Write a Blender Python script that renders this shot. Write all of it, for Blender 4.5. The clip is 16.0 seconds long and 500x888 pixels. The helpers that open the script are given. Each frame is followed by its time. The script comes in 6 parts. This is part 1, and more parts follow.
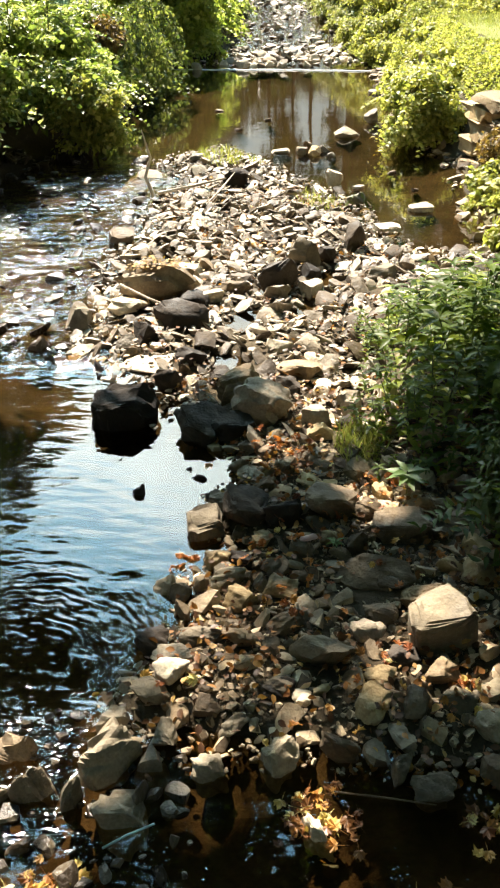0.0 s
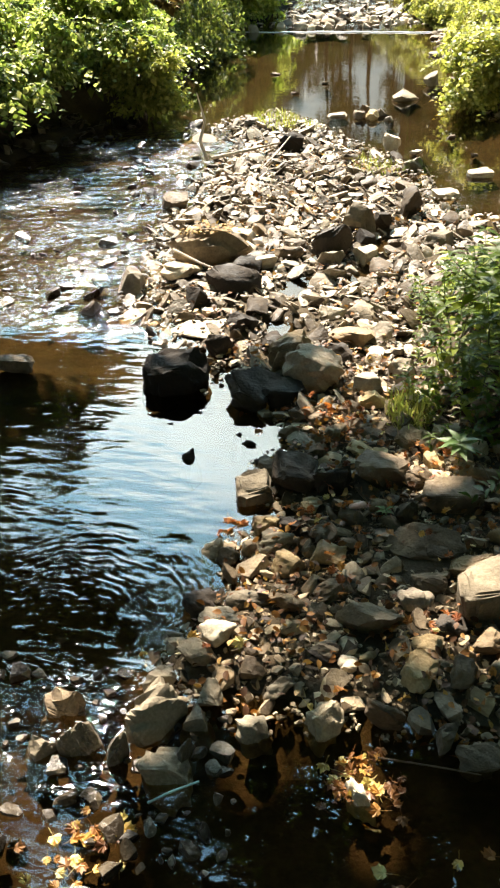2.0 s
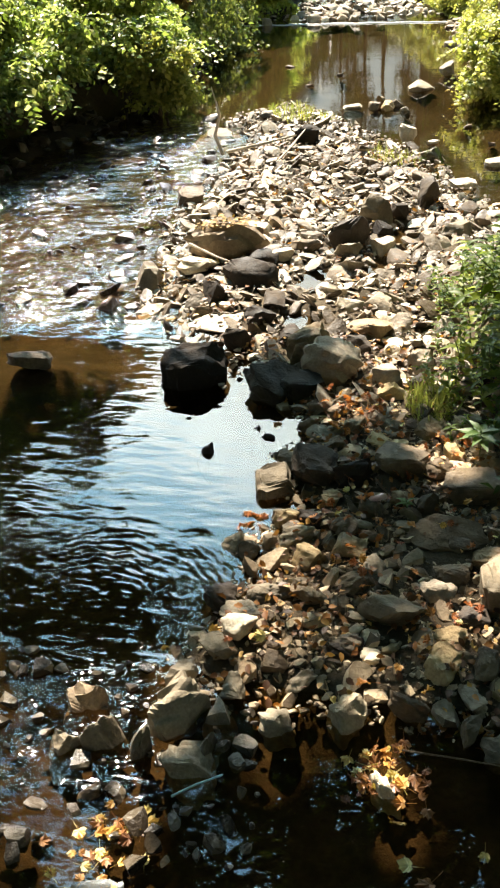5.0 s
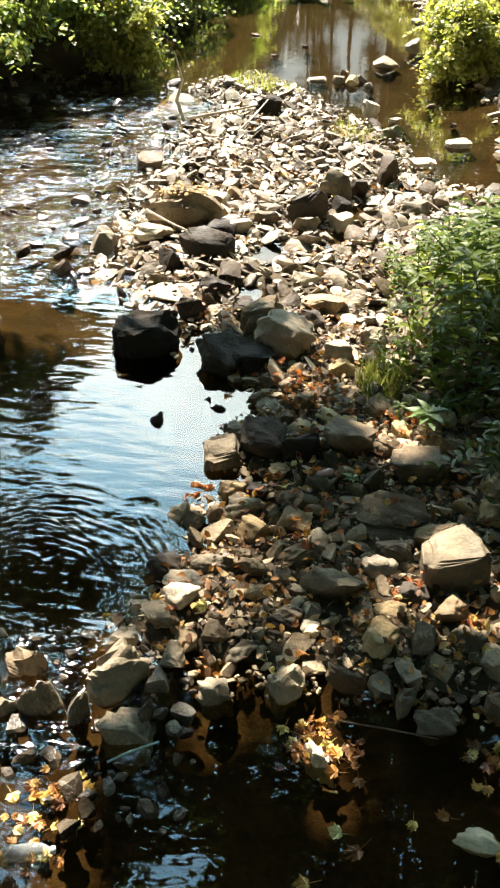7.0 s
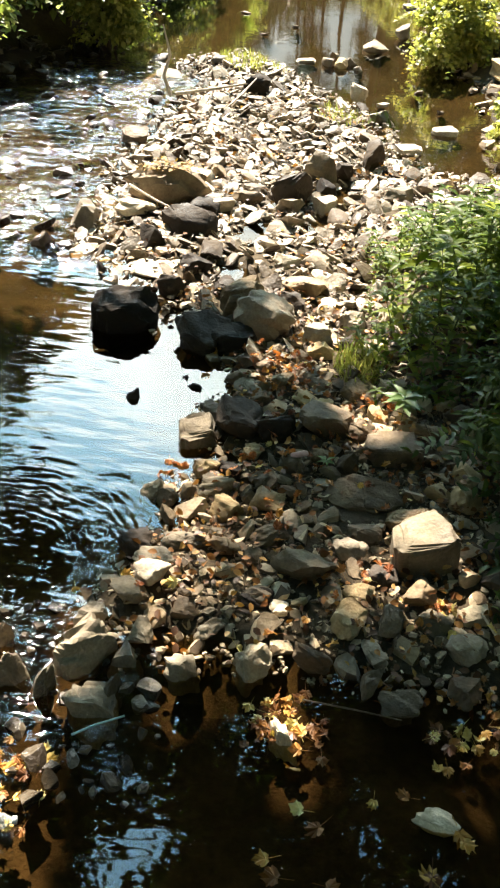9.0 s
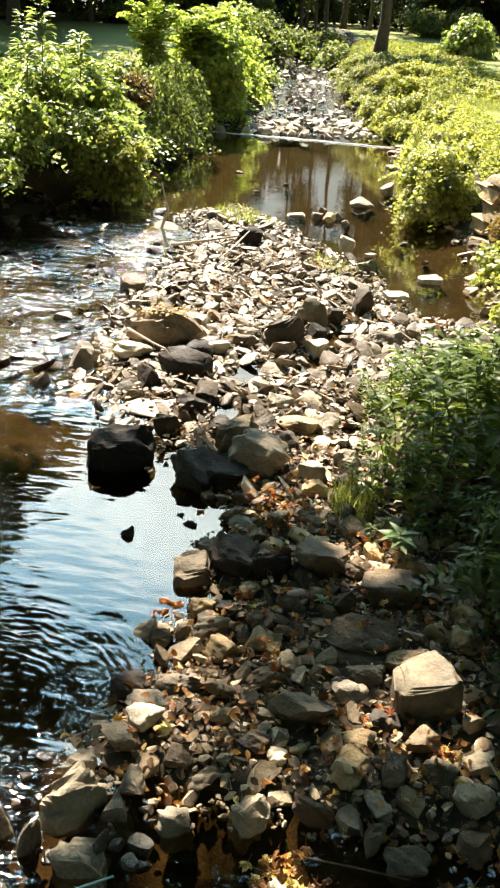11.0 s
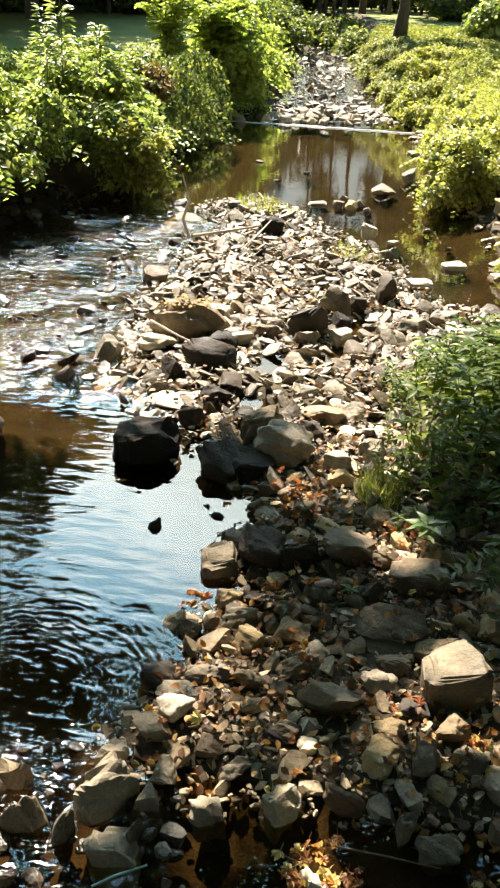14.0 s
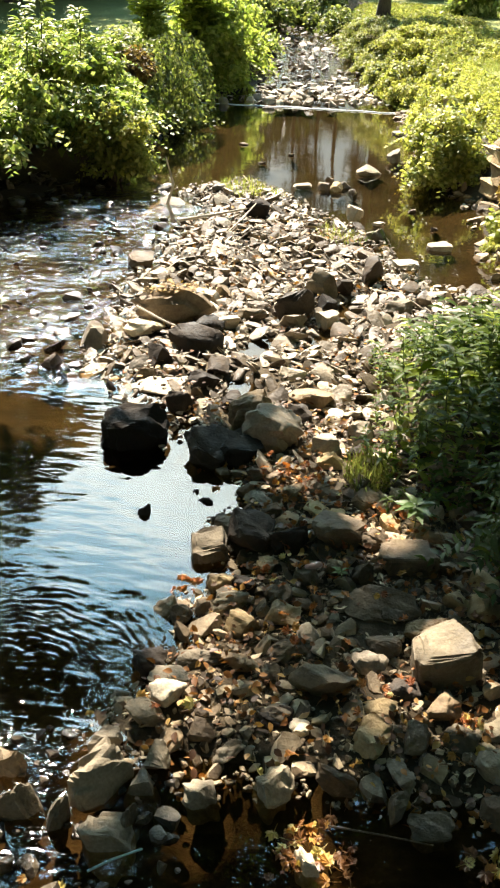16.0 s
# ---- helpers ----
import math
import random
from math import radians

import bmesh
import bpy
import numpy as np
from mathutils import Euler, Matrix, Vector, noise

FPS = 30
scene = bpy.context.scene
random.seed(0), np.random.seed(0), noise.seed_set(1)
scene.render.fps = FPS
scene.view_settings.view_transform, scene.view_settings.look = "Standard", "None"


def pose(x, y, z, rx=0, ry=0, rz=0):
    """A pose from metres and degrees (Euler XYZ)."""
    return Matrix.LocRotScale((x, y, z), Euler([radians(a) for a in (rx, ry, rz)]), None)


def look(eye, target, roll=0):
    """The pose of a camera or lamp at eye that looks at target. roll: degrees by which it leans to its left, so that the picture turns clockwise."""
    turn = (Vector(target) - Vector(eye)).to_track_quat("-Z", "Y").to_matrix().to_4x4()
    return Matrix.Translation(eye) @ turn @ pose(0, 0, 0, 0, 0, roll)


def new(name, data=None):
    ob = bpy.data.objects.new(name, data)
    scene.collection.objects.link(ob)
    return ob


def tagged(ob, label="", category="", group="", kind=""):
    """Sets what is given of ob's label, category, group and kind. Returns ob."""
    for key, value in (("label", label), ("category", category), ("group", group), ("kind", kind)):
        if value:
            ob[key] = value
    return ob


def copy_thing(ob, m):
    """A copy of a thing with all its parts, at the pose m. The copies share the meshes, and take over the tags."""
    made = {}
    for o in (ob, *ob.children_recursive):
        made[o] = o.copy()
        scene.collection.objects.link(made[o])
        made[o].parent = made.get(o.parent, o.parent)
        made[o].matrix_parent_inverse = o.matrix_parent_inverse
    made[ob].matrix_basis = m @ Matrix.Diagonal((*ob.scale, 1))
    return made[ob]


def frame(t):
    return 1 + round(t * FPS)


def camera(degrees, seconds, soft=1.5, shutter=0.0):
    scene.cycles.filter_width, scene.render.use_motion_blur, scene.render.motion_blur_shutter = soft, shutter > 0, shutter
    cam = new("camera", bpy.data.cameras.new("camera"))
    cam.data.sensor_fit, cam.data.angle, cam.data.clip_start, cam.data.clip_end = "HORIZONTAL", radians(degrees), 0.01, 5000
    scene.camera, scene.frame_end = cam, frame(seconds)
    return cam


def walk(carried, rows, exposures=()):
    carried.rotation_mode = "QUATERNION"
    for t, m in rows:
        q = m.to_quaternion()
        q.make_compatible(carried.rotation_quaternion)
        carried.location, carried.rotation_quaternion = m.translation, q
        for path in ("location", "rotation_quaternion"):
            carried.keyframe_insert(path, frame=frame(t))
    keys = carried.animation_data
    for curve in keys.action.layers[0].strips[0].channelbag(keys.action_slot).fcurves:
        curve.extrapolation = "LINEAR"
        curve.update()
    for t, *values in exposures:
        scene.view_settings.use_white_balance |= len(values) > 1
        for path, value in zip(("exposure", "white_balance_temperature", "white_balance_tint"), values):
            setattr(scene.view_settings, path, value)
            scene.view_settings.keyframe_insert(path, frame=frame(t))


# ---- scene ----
EXPO = 2.16
KELVIN, TINT = 7100, 12
SKY_STRENGTH, SUN_POWER = 0.036, 5.0
CLOUD_GLOW, CLOUD_LO, CLOUD_HI = 150.0, 0.46, 0.7
HAZE_GLOW = 8.5
WATER_GLOSS = 0.05
CANOPY_LEAVES = 120000
# ---------- camera ----------
cam = camera(32.04, 16.0, soft=2.3)
PATH = [
    (0, 0.015, -0.002, 3.170, 0.65, -30.31, 1.09),
    (0.5, 0.017, -0.001, 3.151, 1.86, -31.41, 0.74),
    (1, 0.014, 0.002, 3.149, 2.64, -31.45, 1.27),
    (1.5, 0.001, 0.002, 3.141, 3.01, -31.42, 0.94),
    (2, 0.008, 0.004, 3.137, 4.00, -32.21, 1.80),
    (2.5, -0.000, 0.001, 3.141, 4.74, -31.67, 1.36),
    (3, -0.003, 0.003, 3.134, 4.69, -32.49, 1.61),
    (3.5, 0.016, 0.003, 3.136, 4.10, -32.15, 1.33),
    (4, 0.012, 0.004, 3.139, 4.89, -31.66, 3.15),
    (4.2, -0.004, 0.009, 3.131, 4.88, -32.35, 2.70),
    (6.3, 0.009, 0.013, 3.106, 4.20, -32.64, 3.60),
    (6.5, 0.003, 0.022, 3.101, 3.89, -33.69, 2.62),
    (7, 0.018, 0.013, 3.107, 3.17, -34.31, -0.48),
    (7.5, 0.026, 0.017, 3.091, 3.24, -34.91, -1.46),
    (8, 0.023, 0.015, 3.089, 2.87, -35.83, -2.87),
    (8.2, 0.021, 0.010, 3.090, 2.99, -35.81, -2.95),
    (10.3, 0.030, 0.003, 3.091, 2.78, -30.36, -3.33),
    (10.5, 0.007, 0.002, 3.088, 2.60, -28.78, -3.34),
    (11, 0.000, 0.006, 3.090, 2.53, -26.40, -3.26),
    (11.5, -0.000, -0.000, 3.100, 2.20, -25.70, -3.40),
    (12, -0.014, -0.005, 3.100, 1.07, -25.94, -4.55),
    (12.5, -0.008, -0.006, 3.106, 1.59, -26.29, -4.32),
    (13, -0.028, -0.010, 3.111, 2.87, -27.11, -3.06),
    (13.5, -0.011, 0.002, 3.104, 3.74, -27.63, -1.56),
    (14, -0.013, 0.005, 3.097, 3.57, -27.11, -1.89),
    (14.5, -0.005, 0.004, 3.100, 3.55, -27.26, -1.76),
    (15, 0.008, 0.005, 3.100, 2.75, -27.40, -1.23),
    (15.5, 0.007, 0.010, 3.094, 2.96, -27.53, -1.15),
    (16, -0.000, 0.007, 3.099, 2.51, -28.12, -1.26),
]
walk(cam, [(t, pose(x, y, z, 90 + pitch, roll, yaw)) for t, x, y, z, yaw, pitch, roll in PATH], exposures=[(t, EXPO + e, KELVIN, TINT) for t, e in ((0, 0.11), (4, 0.1), (7.0, 0.24), (8.2, 0.38), (10.5, 0.24), (11.0, 0.12), (12.5, 0.07), (16, 0.04))])

# ---------- sky and sun ----------
SUN_EL, SUN_AZ = 47.0, -19.0
SUN_DIR = Vector((math.sin(radians(SUN_AZ)) * math.cos(radians(SUN_EL)),
                  math.cos(radians(SUN_AZ)) * math.cos(radians(SUN_EL)), math.sin(radians(SUN_EL))))
world = bpy.data.worlds.new("sky")
scene.world = world
world.use_nodes = True
wn, wl = world.node_tree.nodes, world.node_tree.links
sky = wn.new("ShaderNodeTexSky")
sky.sky_type, sky.sun_disc = "NISHITA", False
sky.air_density, sky.dust_density, sky.ozone_density = 1.0, 0.35, 0.1
sky.sun_elevation, sky.sun_rotation = radians(SUN_EL), radians(SUN_AZ)
wco = wn.new("ShaderNodeTexCoord")
wmap = wn.new("ShaderNodeMapping")
wmap.inputs["Location"].default_value = (0.4, 4.64, 0.0)
wmap.inputs["Scale"].default_value = (1.0, 1.0, 2.2)
wl.new(wco.outputs["Generated"], wmap.inputs["Vector"])
cloud = wn.new("ShaderNodeTexNoise")
cloud.inputs["Scale"].default_value, cloud.inputs["Detail"].default_value = 2.3, 7.0
wl.new(wmap.outputs["Vector"], cloud.inputs["Vector"])
cramp = wn.new("ShaderNodeValToRGB")
cramp.color_ramp.elements[0].position, cramp.color_ramp.elements[1].position = CLOUD_LO, CLOUD_HI
wcut = wn.new("ShaderNodeSeparateXYZ")
wl.new(wco.outputs["Generated"], wcut.inputs[0])
wthin = wn.new("ShaderNodeMath")
wthin.operation = "MULTIPLY_ADD"
wthin.inputs[1].default_value, wthin.inputs[2].default_value = -1.3, 0.77
wl.new(wcut.outputs["Z"], wthin.inputs[0])
wsum = wn.new("ShaderNodeMath")
wl.new(cloud.outputs["Fac"], wsum.inputs[0])
wl.new(wthin.outputs[0], wsum.inputs[1])
wl.new(wsum.outputs[0], cramp.inputs["Fac"])
cmix = wn.new("ShaderNodeMix")
cmix.data_type = "RGBA"
wl.new(cramp.outputs["Color"], cmix.inputs[0])
# thin cloud scatters the sun forward: far brighter towards it
sdot = wn.new("ShaderNodeVectorMath")
sdot.operation = "DOT_PRODUCT"
sdot.inputs[1].default_value = tuple(SUN_DIR)
wl.new(wco.outputs["Generated"], sdot.inputs[0])
spos = wn.new("ShaderNodeMath")
spos.operation = "MAXIMUM"
spos.inputs[1].default_value = 0.0
wl.new(sdot.outputs["Value"], spos.inputs[0])
spow = wn.new("ShaderNodeMath")
spow.operation = "POWER"
spow.inputs[1].default_value = 16.0
wl.new(spos.outputs[0], spow.inputs[0])
sgain = wn.new("ShaderNodeMath")
sgain.operation = "MULTIPLY_ADD"
sgain.inputs[1].default_value, sgain.inputs[2].default_value = CLOUD_GLOW, 4.0
wl.new(spow.outputs[0], sgain.inputs[0])
ccol = wn.new("ShaderNodeVectorMath")
ccol.operation = "SCALE"
ccol.inputs[0].default_value = (0.8, 0.97, 1.0)
wl.new(sgain.outputs[0], ccol.inputs["Scale"])
wl.new(ccol.outputs["Vector"], cmix.inputs[7])
# bright haze round the sun
hpow = wn.new("ShaderNodeMath")
hpow.operation = "POWER"
hpow.inputs[1].default_value = 8.0
wl.new(spos.outputs[0], hpow.inputs[0])
hgain = wn.new("ShaderNodeMath")
hgain.operation = "MULTIPLY_ADD"
hgain.inputs[1].default_value, hgain.inputs[2].default_value = HAZE_GLOW, 1.0
wl.new(hpow.outputs[0], hgain.inputs[0])
clear = wn.new("ShaderNodeVectorMath")
clear.operation = "MULTIPLY"
clear.inputs[1].default_value = (0.52, 0.94, 0.97)
wl.new(sky.outputs["Color"], clear.inputs[0])
haze = wn.new("ShaderNodeVectorMath")
haze.operation = "SCALE"
wl.new(clear.outputs["Vector"], haze.inputs[0])
wl.new(hgain.outputs[0], haze.inputs["Scale"])
wsep = wn.new("ShaderNodeSeparateXYZ")
wl.new(wco.outputs["Generated"], wsep.inputs[0])
wlow = wn.new("ShaderNodeMath")
wlow.operation, wlow.use_clamp = "SUBTRACT", True
wlow.inputs[0].default_value = 1.0
wl.new(wsep.outputs["Z"], wlow.inputs[1])
wpow = wn.new("ShaderNodeMath")
wpow.operation = "POWER"
wpow.inputs[1].default_value = 7.0
wl.new(wlow.outputs[0], wpow.inputs[0])
wmist = wn.new("ShaderNodeVectorMath")
wmist.operation = "SCALE"
wmist.inputs[0].default_value = (26.0, 27.0, 27.0)
wl.new(wpow.outputs[0], wmist.inputs["Scale"])
wadd = wn.new("ShaderNodeVectorMath")
wl.new(haze.outputs["Vector"], wadd.inputs[0])
wl.new(wmist.outputs["Vector"], wadd.inputs[1])
wl.new(wadd.outputs["Vector"], cmix.inputs[6])
wbg = wn["Background"]
wl.new(cmix.outputs[2], wbg.inputs["Color"])
wbg.inputs["Strength"].default_value = SKY_STRENGTH
sun_data = bpy.data.lights.new("sun", "SUN")
sun_data.energy, sun_data.angle, sun_data.color = SUN_POWER, radians(0.55), (1.0, 0.93, 0.82)
sun = new("sun", sun_data)
sun.matrix_world = look(tuple(SUN_DIR * 60), (0, 0, 0))

# ---------- materials ----------
MATS = {}


def nodes_of(name):
    m = bpy.data.materials.new(name)
    m.use_nodes = True
    MATS[name] = m
    nt = m.node_tree
    return m, nt.nodes, nt.links, nt.nodes["Principled BSDF"]


def ramp_node(n, stops):
    r = n.new("ShaderNodeValToRGB")
    els = r.color_ramp.elements
    while len(els) < len(stops):
        els.new(0.5)
    for e, (p, c) in zip(els, stops):
        e.position, e.color = p, (*c, 1)
    return r


def noise_node(n, l, scale, detail=5.0, rough=0.55, vec=None):
    t = n.new("ShaderNodeTexNoise")
    t.inputs["Scale"].default_value, t.inputs["Detail"].default_value = scale, detail
    t.inputs["Roughness"].default_value = rough
    if vec is not None:
        l.new(vec, t.inputs["Vector"])
    return t


def mix_node(n, l, mode, fac, a, b):
    k = n.new("ShaderNodeMix")
    k.data_type, k.blend_type = "RGBA", mode
    for sock, v in ((k.inputs[0], fac), (k.inputs[6], a), (k.inputs[7], b)):
        if isinstance(v, (int, float)):
            sock.default_value = v
        elif isinstance(v, tuple):
            sock.default_value = (*v, 1)
        else:
            l.new(v, sock)
    return k.outputs[2]


def bump_node(n, l, height, strength, dist, target, base=None):
    b = n.new("ShaderNodeBump")
    b.inputs["Strength"].default_value, b.inputs["Distance"].default_value = strength, dist
    l.new(height, b.inputs["Height"])
    if base is not None:
        l.new(base, b.inputs["Normal"])
    l.new(b.outputs["Normal"], target)
    return b


def stone_material(name, dark, mid, light, per_island=False, rough=0.84, moss=0.0):
    """Weathered sandstone: mottled tone, grain, pits, pale lichen and thin dark veins."""
    m, n, l, p = nodes_of(name)
    pos = n.new("ShaderNodeNewGeometry")
    big = noise_node(n, l, 5.0, 6, 0.6, pos.outputs["Position"])
    fine = noise_node(n, l, 60.0, 6, 0.65, pos.outputs["Position"])
    r = ramp_node(n, [(0.3, dark), (0.52, mid), (0.75, light)])
    l.new(big.outputs["Fac"], r.inputs["Fac"])
    grain = ramp_node(n, [(0.3, (0.68, 0.66, 0.62)), (0.7, (1.18, 1.18, 1.18))])
    l.new(fine.outputs["Fac"], grain.inputs["Fac"])
    col = mix_node(n, l, "MULTIPLY", 0.8, r.outputs["Color"], grain.outputs["Color"])
    if per_island:
        rnd = pos.outputs["Random Per Island"]
    else:
        rnd = n.new("ShaderNodeObjectInfo").outputs["Random"]
    tone = ramp_node(n, [(0.0, (0.16, 0.13, 0.1)), (0.25, (0.34, 0.28, 0.22)), (0.45, (0.72, 0.66, 0.58)), (0.7, (1.05, 1.02, 0.98)), (0.85, (1.3, 1.24, 1.12)), (1.0, (1.9, 1.8, 1.6))])
    l.new(rnd, tone.inputs["Fac"])
    col = mix_node(n, l, "MULTIPLY", 1.0 if per_island else 0.6, col, tone.outputs["Color"])
    if moss:
        mm = noise_node(n, l, 9.0, 4, 0.6, pos.outputs["Position"])
        mr = ramp_node(n, [(0.45, (0, 0, 0)), (0.6, (1, 1, 1))])
        l.new(mm.outputs["Fac"], mr.inputs["Fac"])
        col = mix_node(n, l, "MIX", mr.outputs["Color"], col, (0.12, 0.15, 0.03))
    col = mix_node(n, l, "MULTIPLY", 1.0, col, (0.98, 0.985, 0.98))
    l.new(col, p.inputs["Base Color"])
    rr = ramp_node(n, [(0.35, (rough - 0.22,) * 3), (0.65, (rough + 0.12,) * 3)])
    l.new(big.outputs["Fac"], rr.inputs["Fac"])
    l.new(rr.outputs["Color"], p.inputs["Roughness"])
    p.inputs["Specular IOR Level"].default_value = 0.28
    mid_n = noise_node(n, l, 11.0, 5, 0.6, pos.outputs["Position"])
    b1 = bump_node(n, l, mid_n.outputs["Fac"], 0.7, 0.036, p.inputs["Normal"])
    bump_node(n, l, fine.outputs["Fac"], 0.3, 0.004, p.inputs["Normal"], b1.outputs["Normal"])
    return m


STONE = {
    "grey": stone_material("stone_grey", (0.115, 0.098, 0.072), (0.215, 0.185, 0.138), (0.335, 0.295, 0.225)),
    "brown": stone_material("stone_brown", (0.075, 0.055, 0.037), (0.165, 0.125, 0.084), (0.28, 0.225, 0.155)),
    # Wet-dark boulders, and shaded stones whose shade is put into this colour.
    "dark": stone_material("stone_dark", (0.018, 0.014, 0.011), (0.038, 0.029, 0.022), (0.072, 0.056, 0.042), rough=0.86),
    "pale": stone_material("stone_pale", (0.27, 0.235, 0.185), (0.44, 0.39, 0.31), (0.58, 0.53, 0.44)),
    "ochre": stone_material("stone_ochre", (0.16, 0.11, 0.06), (0.33, 0.25, 0.14), (0.46, 0.38, 0.25)),
    "moss": stone_material("stone_mossy", (0.12, 0.11, 0.08), (0.22, 0.2, 0.14), (0.34, 0.3, 0.22), moss=1.0),
}
GRAVEL = stone_material("stone_mixed", (0.14, 0.111, 0.078), (0.305, 0.252, 0.183), (0.5, 0.435, 0.335), per_island=True)

# Copy of the mixed gravel for sunlit stones; sunlight put into its paler colour.
GRAVEL_SUNLIT = stone_material("stone_mixed_sunlit", (0.145, 0.122, 0.096), (0.31, 0.275, 0.23), (0.5, 0.455, 0.395), per_island=True, rough=0.66)
# Wet stone; the same dark colour paints shade onto the bank-foot stones.
WET_SHADE = stone_material("stone_wet_shade", (0.04, 0.033, 0.025), (0.09, 0.075, 0.056), (0.17, 0.145, 0.11), per_island=True, rough=0.4)


def leaf_material(name, stops, trans=0.45, rough=0.55, by_object=False, spec=0.4):
    """Thin leaf: matt colour that differs from leaf to leaf, with light coming through it."""
    m, n, l, p = nodes_of(name)
    geo = n.new("ShaderNodeNewGeometry")
    rnd = n.new("ShaderNodeObjectInfo").outputs["Random"] if by_object else geo.outputs["Random Per Island"]
    r = ramp_node(n, stops)
    l.new(rnd, r.inputs["Fac"])
    patch = noise_node(n, l, 1.6, 3, 0.5, geo.outputs["Position"])
    pr = ramp_node(n, [(0.3, (0.62, 0.66, 0.55)), (0.7, (1.25, 1.2, 1.0))])
    l.new(patch.outputs["Fac"], pr.inputs["Fac"])
    col = mix_node(n, l, "MULTIPLY", 0.0 if by_object else 0.8, r.outputs["Color"], pr.outputs["Color"])
    veins = noise_node(n, l, 70.0, 3, 0.5, geo.outputs["Position"])
    vr = ramp_node(n, [(0.3, (0.75, 0.72, 0.65)), (0.7, (1.12, 1.12, 1.1))])
    l.new(veins.outputs["Fac"], vr.inputs["Fac"])
    col = mix_node(n, l, "MULTIPLY", 0.8, col, vr.outputs["Color"])
    l.new(col, p.inputs["Base Color"])
    p.inputs["Roughness"].default_value = rough - 0.05
    p.inputs["Specular IOR Level"].default_value = spec
    tr = n.new("ShaderNodeBsdfTranslucent")
    tcol = mix_node(n, l, "MULTIPLY", 1.0, col, (1.35, 1.42, 0.9))
    l.new(tcol, tr.inputs["Color"])
    sh = n.new("ShaderNodeMixShader")
    sh.inputs[0].default_value = trans
    l.new(p.outputs[0], sh.inputs[1])
    l.new(tr.outputs[0], sh.inputs[2])
    l.new(sh.outputs[0], n["Material Output"].inputs["Surface"])
    return m


LEAF_BANK = leaf_material("leaf_bank", [(0, (0.085, 0.125, 0.026)), (0.45, (0.19, 0.25, 0.078)), (0.75, (0.335, 0.395, 0.16)), (1, (0.58, 0.58, 0.32))], 0.52, 0.5, spec=0.3)
LEAF_VINE = leaf_material("leaf_vine", [(0, (0.07, 0.105, 0.03)), (0.6, (0.17, 0.21, 0.065)), (1, (0.36, 0.38, 0.16))], 0.45)
LEAF_FERN = leaf_material("leaf_feathery", [(0, (0.17, 0.24, 0.052)), (0.6, (0.31, 0.375, 0.105)), (1, (0.45, 0.48, 0.18))], 0.62)
LEAF_GOLD = leaf_material("leaf_yellow_green", [(0, (0.16, 0.19, 0.045)), (0.5, (0.3, 0.32, 0.095)), (1, (0.48, 0.45, 0.17))], 0.52)
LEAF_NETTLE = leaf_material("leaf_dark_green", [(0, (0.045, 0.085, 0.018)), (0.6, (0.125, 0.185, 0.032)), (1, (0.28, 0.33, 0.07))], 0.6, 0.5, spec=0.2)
LEAF_SPROUT = leaf_material("leaf_sprout", [(0, (0.06, 0.125, 0.03)), (1, (0.11, 0.19, 0.05))], 0.35)
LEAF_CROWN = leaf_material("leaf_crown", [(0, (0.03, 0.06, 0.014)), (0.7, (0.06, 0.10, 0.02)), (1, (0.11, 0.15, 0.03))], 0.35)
LEAF_DARK = leaf_material("leaf_wood", [(0, (0.02, 0.035, 0.012)), (0.8, (0.05, 0.075, 0.02)), (1, (0.10, 0.13, 0.03))], 0.25)
LEAF_DRY = leaf_material("leaf_dry", [(0, (0.05, 0.022, 0.011)), (0.45, (0.15, 0.062, 0.022)), (0.8, (0.33, 0.145, 0.045)), (1, (0.55, 0.34, 0.13))], 0.25, 0.6)
LEAF_TAN = leaf_material("leaf_tan", [(0, (0.09, 0.055, 0.022)), (0.5, (0.2, 0.13, 0.05)), (1, (0.33, 0.24, 0.1))], 0.3, 0.7)
DEBRIS = leaf_material("debris_tan", [(0, (0.1, 0.06, 0.02)), (0.5, (0.24, 0.15, 0.055)), (1, (0.4, 0.28, 0.12))], 0.2, 0.8)
LEAF_FALLEN = leaf_material("leaf_fallen", [(0, (0.11, 0.045, 0.018)), (0.3, (0.28, 0.125, 0.04)), (0.55, (0.5, 0.27, 0.07)), (0.8, (0.6, 0.45, 0.14)), (1, (0.68, 0.6, 0.3))], 0.2, 0.5, by_object=True)
LEAF_RUST = leaf_material("leaf_rust", [(0, (0.16, 0.045, 0.015)), (0.5, (0.36, 0.12, 0.035)), (1, (0.52, 0.22, 0.06))], 0.25, 0.55, by_object=True)
GRASS = leaf_material("grass_blades", [(0, (0.14, 0.17, 0.05)), (0.6, (0.25, 0.27, 0.09)), (1, (0.41, 0.4, 0.17))], 0.4)


def bark_material(name, a, b):
    m, n, l, p = nodes_of(name)
    geo = n.new("ShaderNodeNewGeometry")
    mp = n.new("ShaderNodeMapping")
    mp.inputs["Scale"].default_value = (9, 9, 1.6)
    l.new(geo.outputs["Position"], mp.inputs["Vector"])
    t = noise_node(n, l, 3.0, 6, 0.65, mp.outputs["Vector"])
    r = ramp_node(n, [(0.3, a), (0.7, b)])
    l.new(t.outputs["Fac"], r.inputs["Fac"])
    l.new(r.outputs["Color"], p.inputs["Base Color"])
    p.inputs["Roughness"].default_value = 0.9
    bump_node(n, l, t.outputs["Fac"], 0.8, 0.03, p.inputs["Normal"])
    return m


BARK = bark_material("bark", (0.03, 0.025, 0.02), (0.11, 0.09, 0.07))
STEM = bark_material("stem_brown", (0.05, 0.035, 0.02), (0.13, 0.09, 0.05))
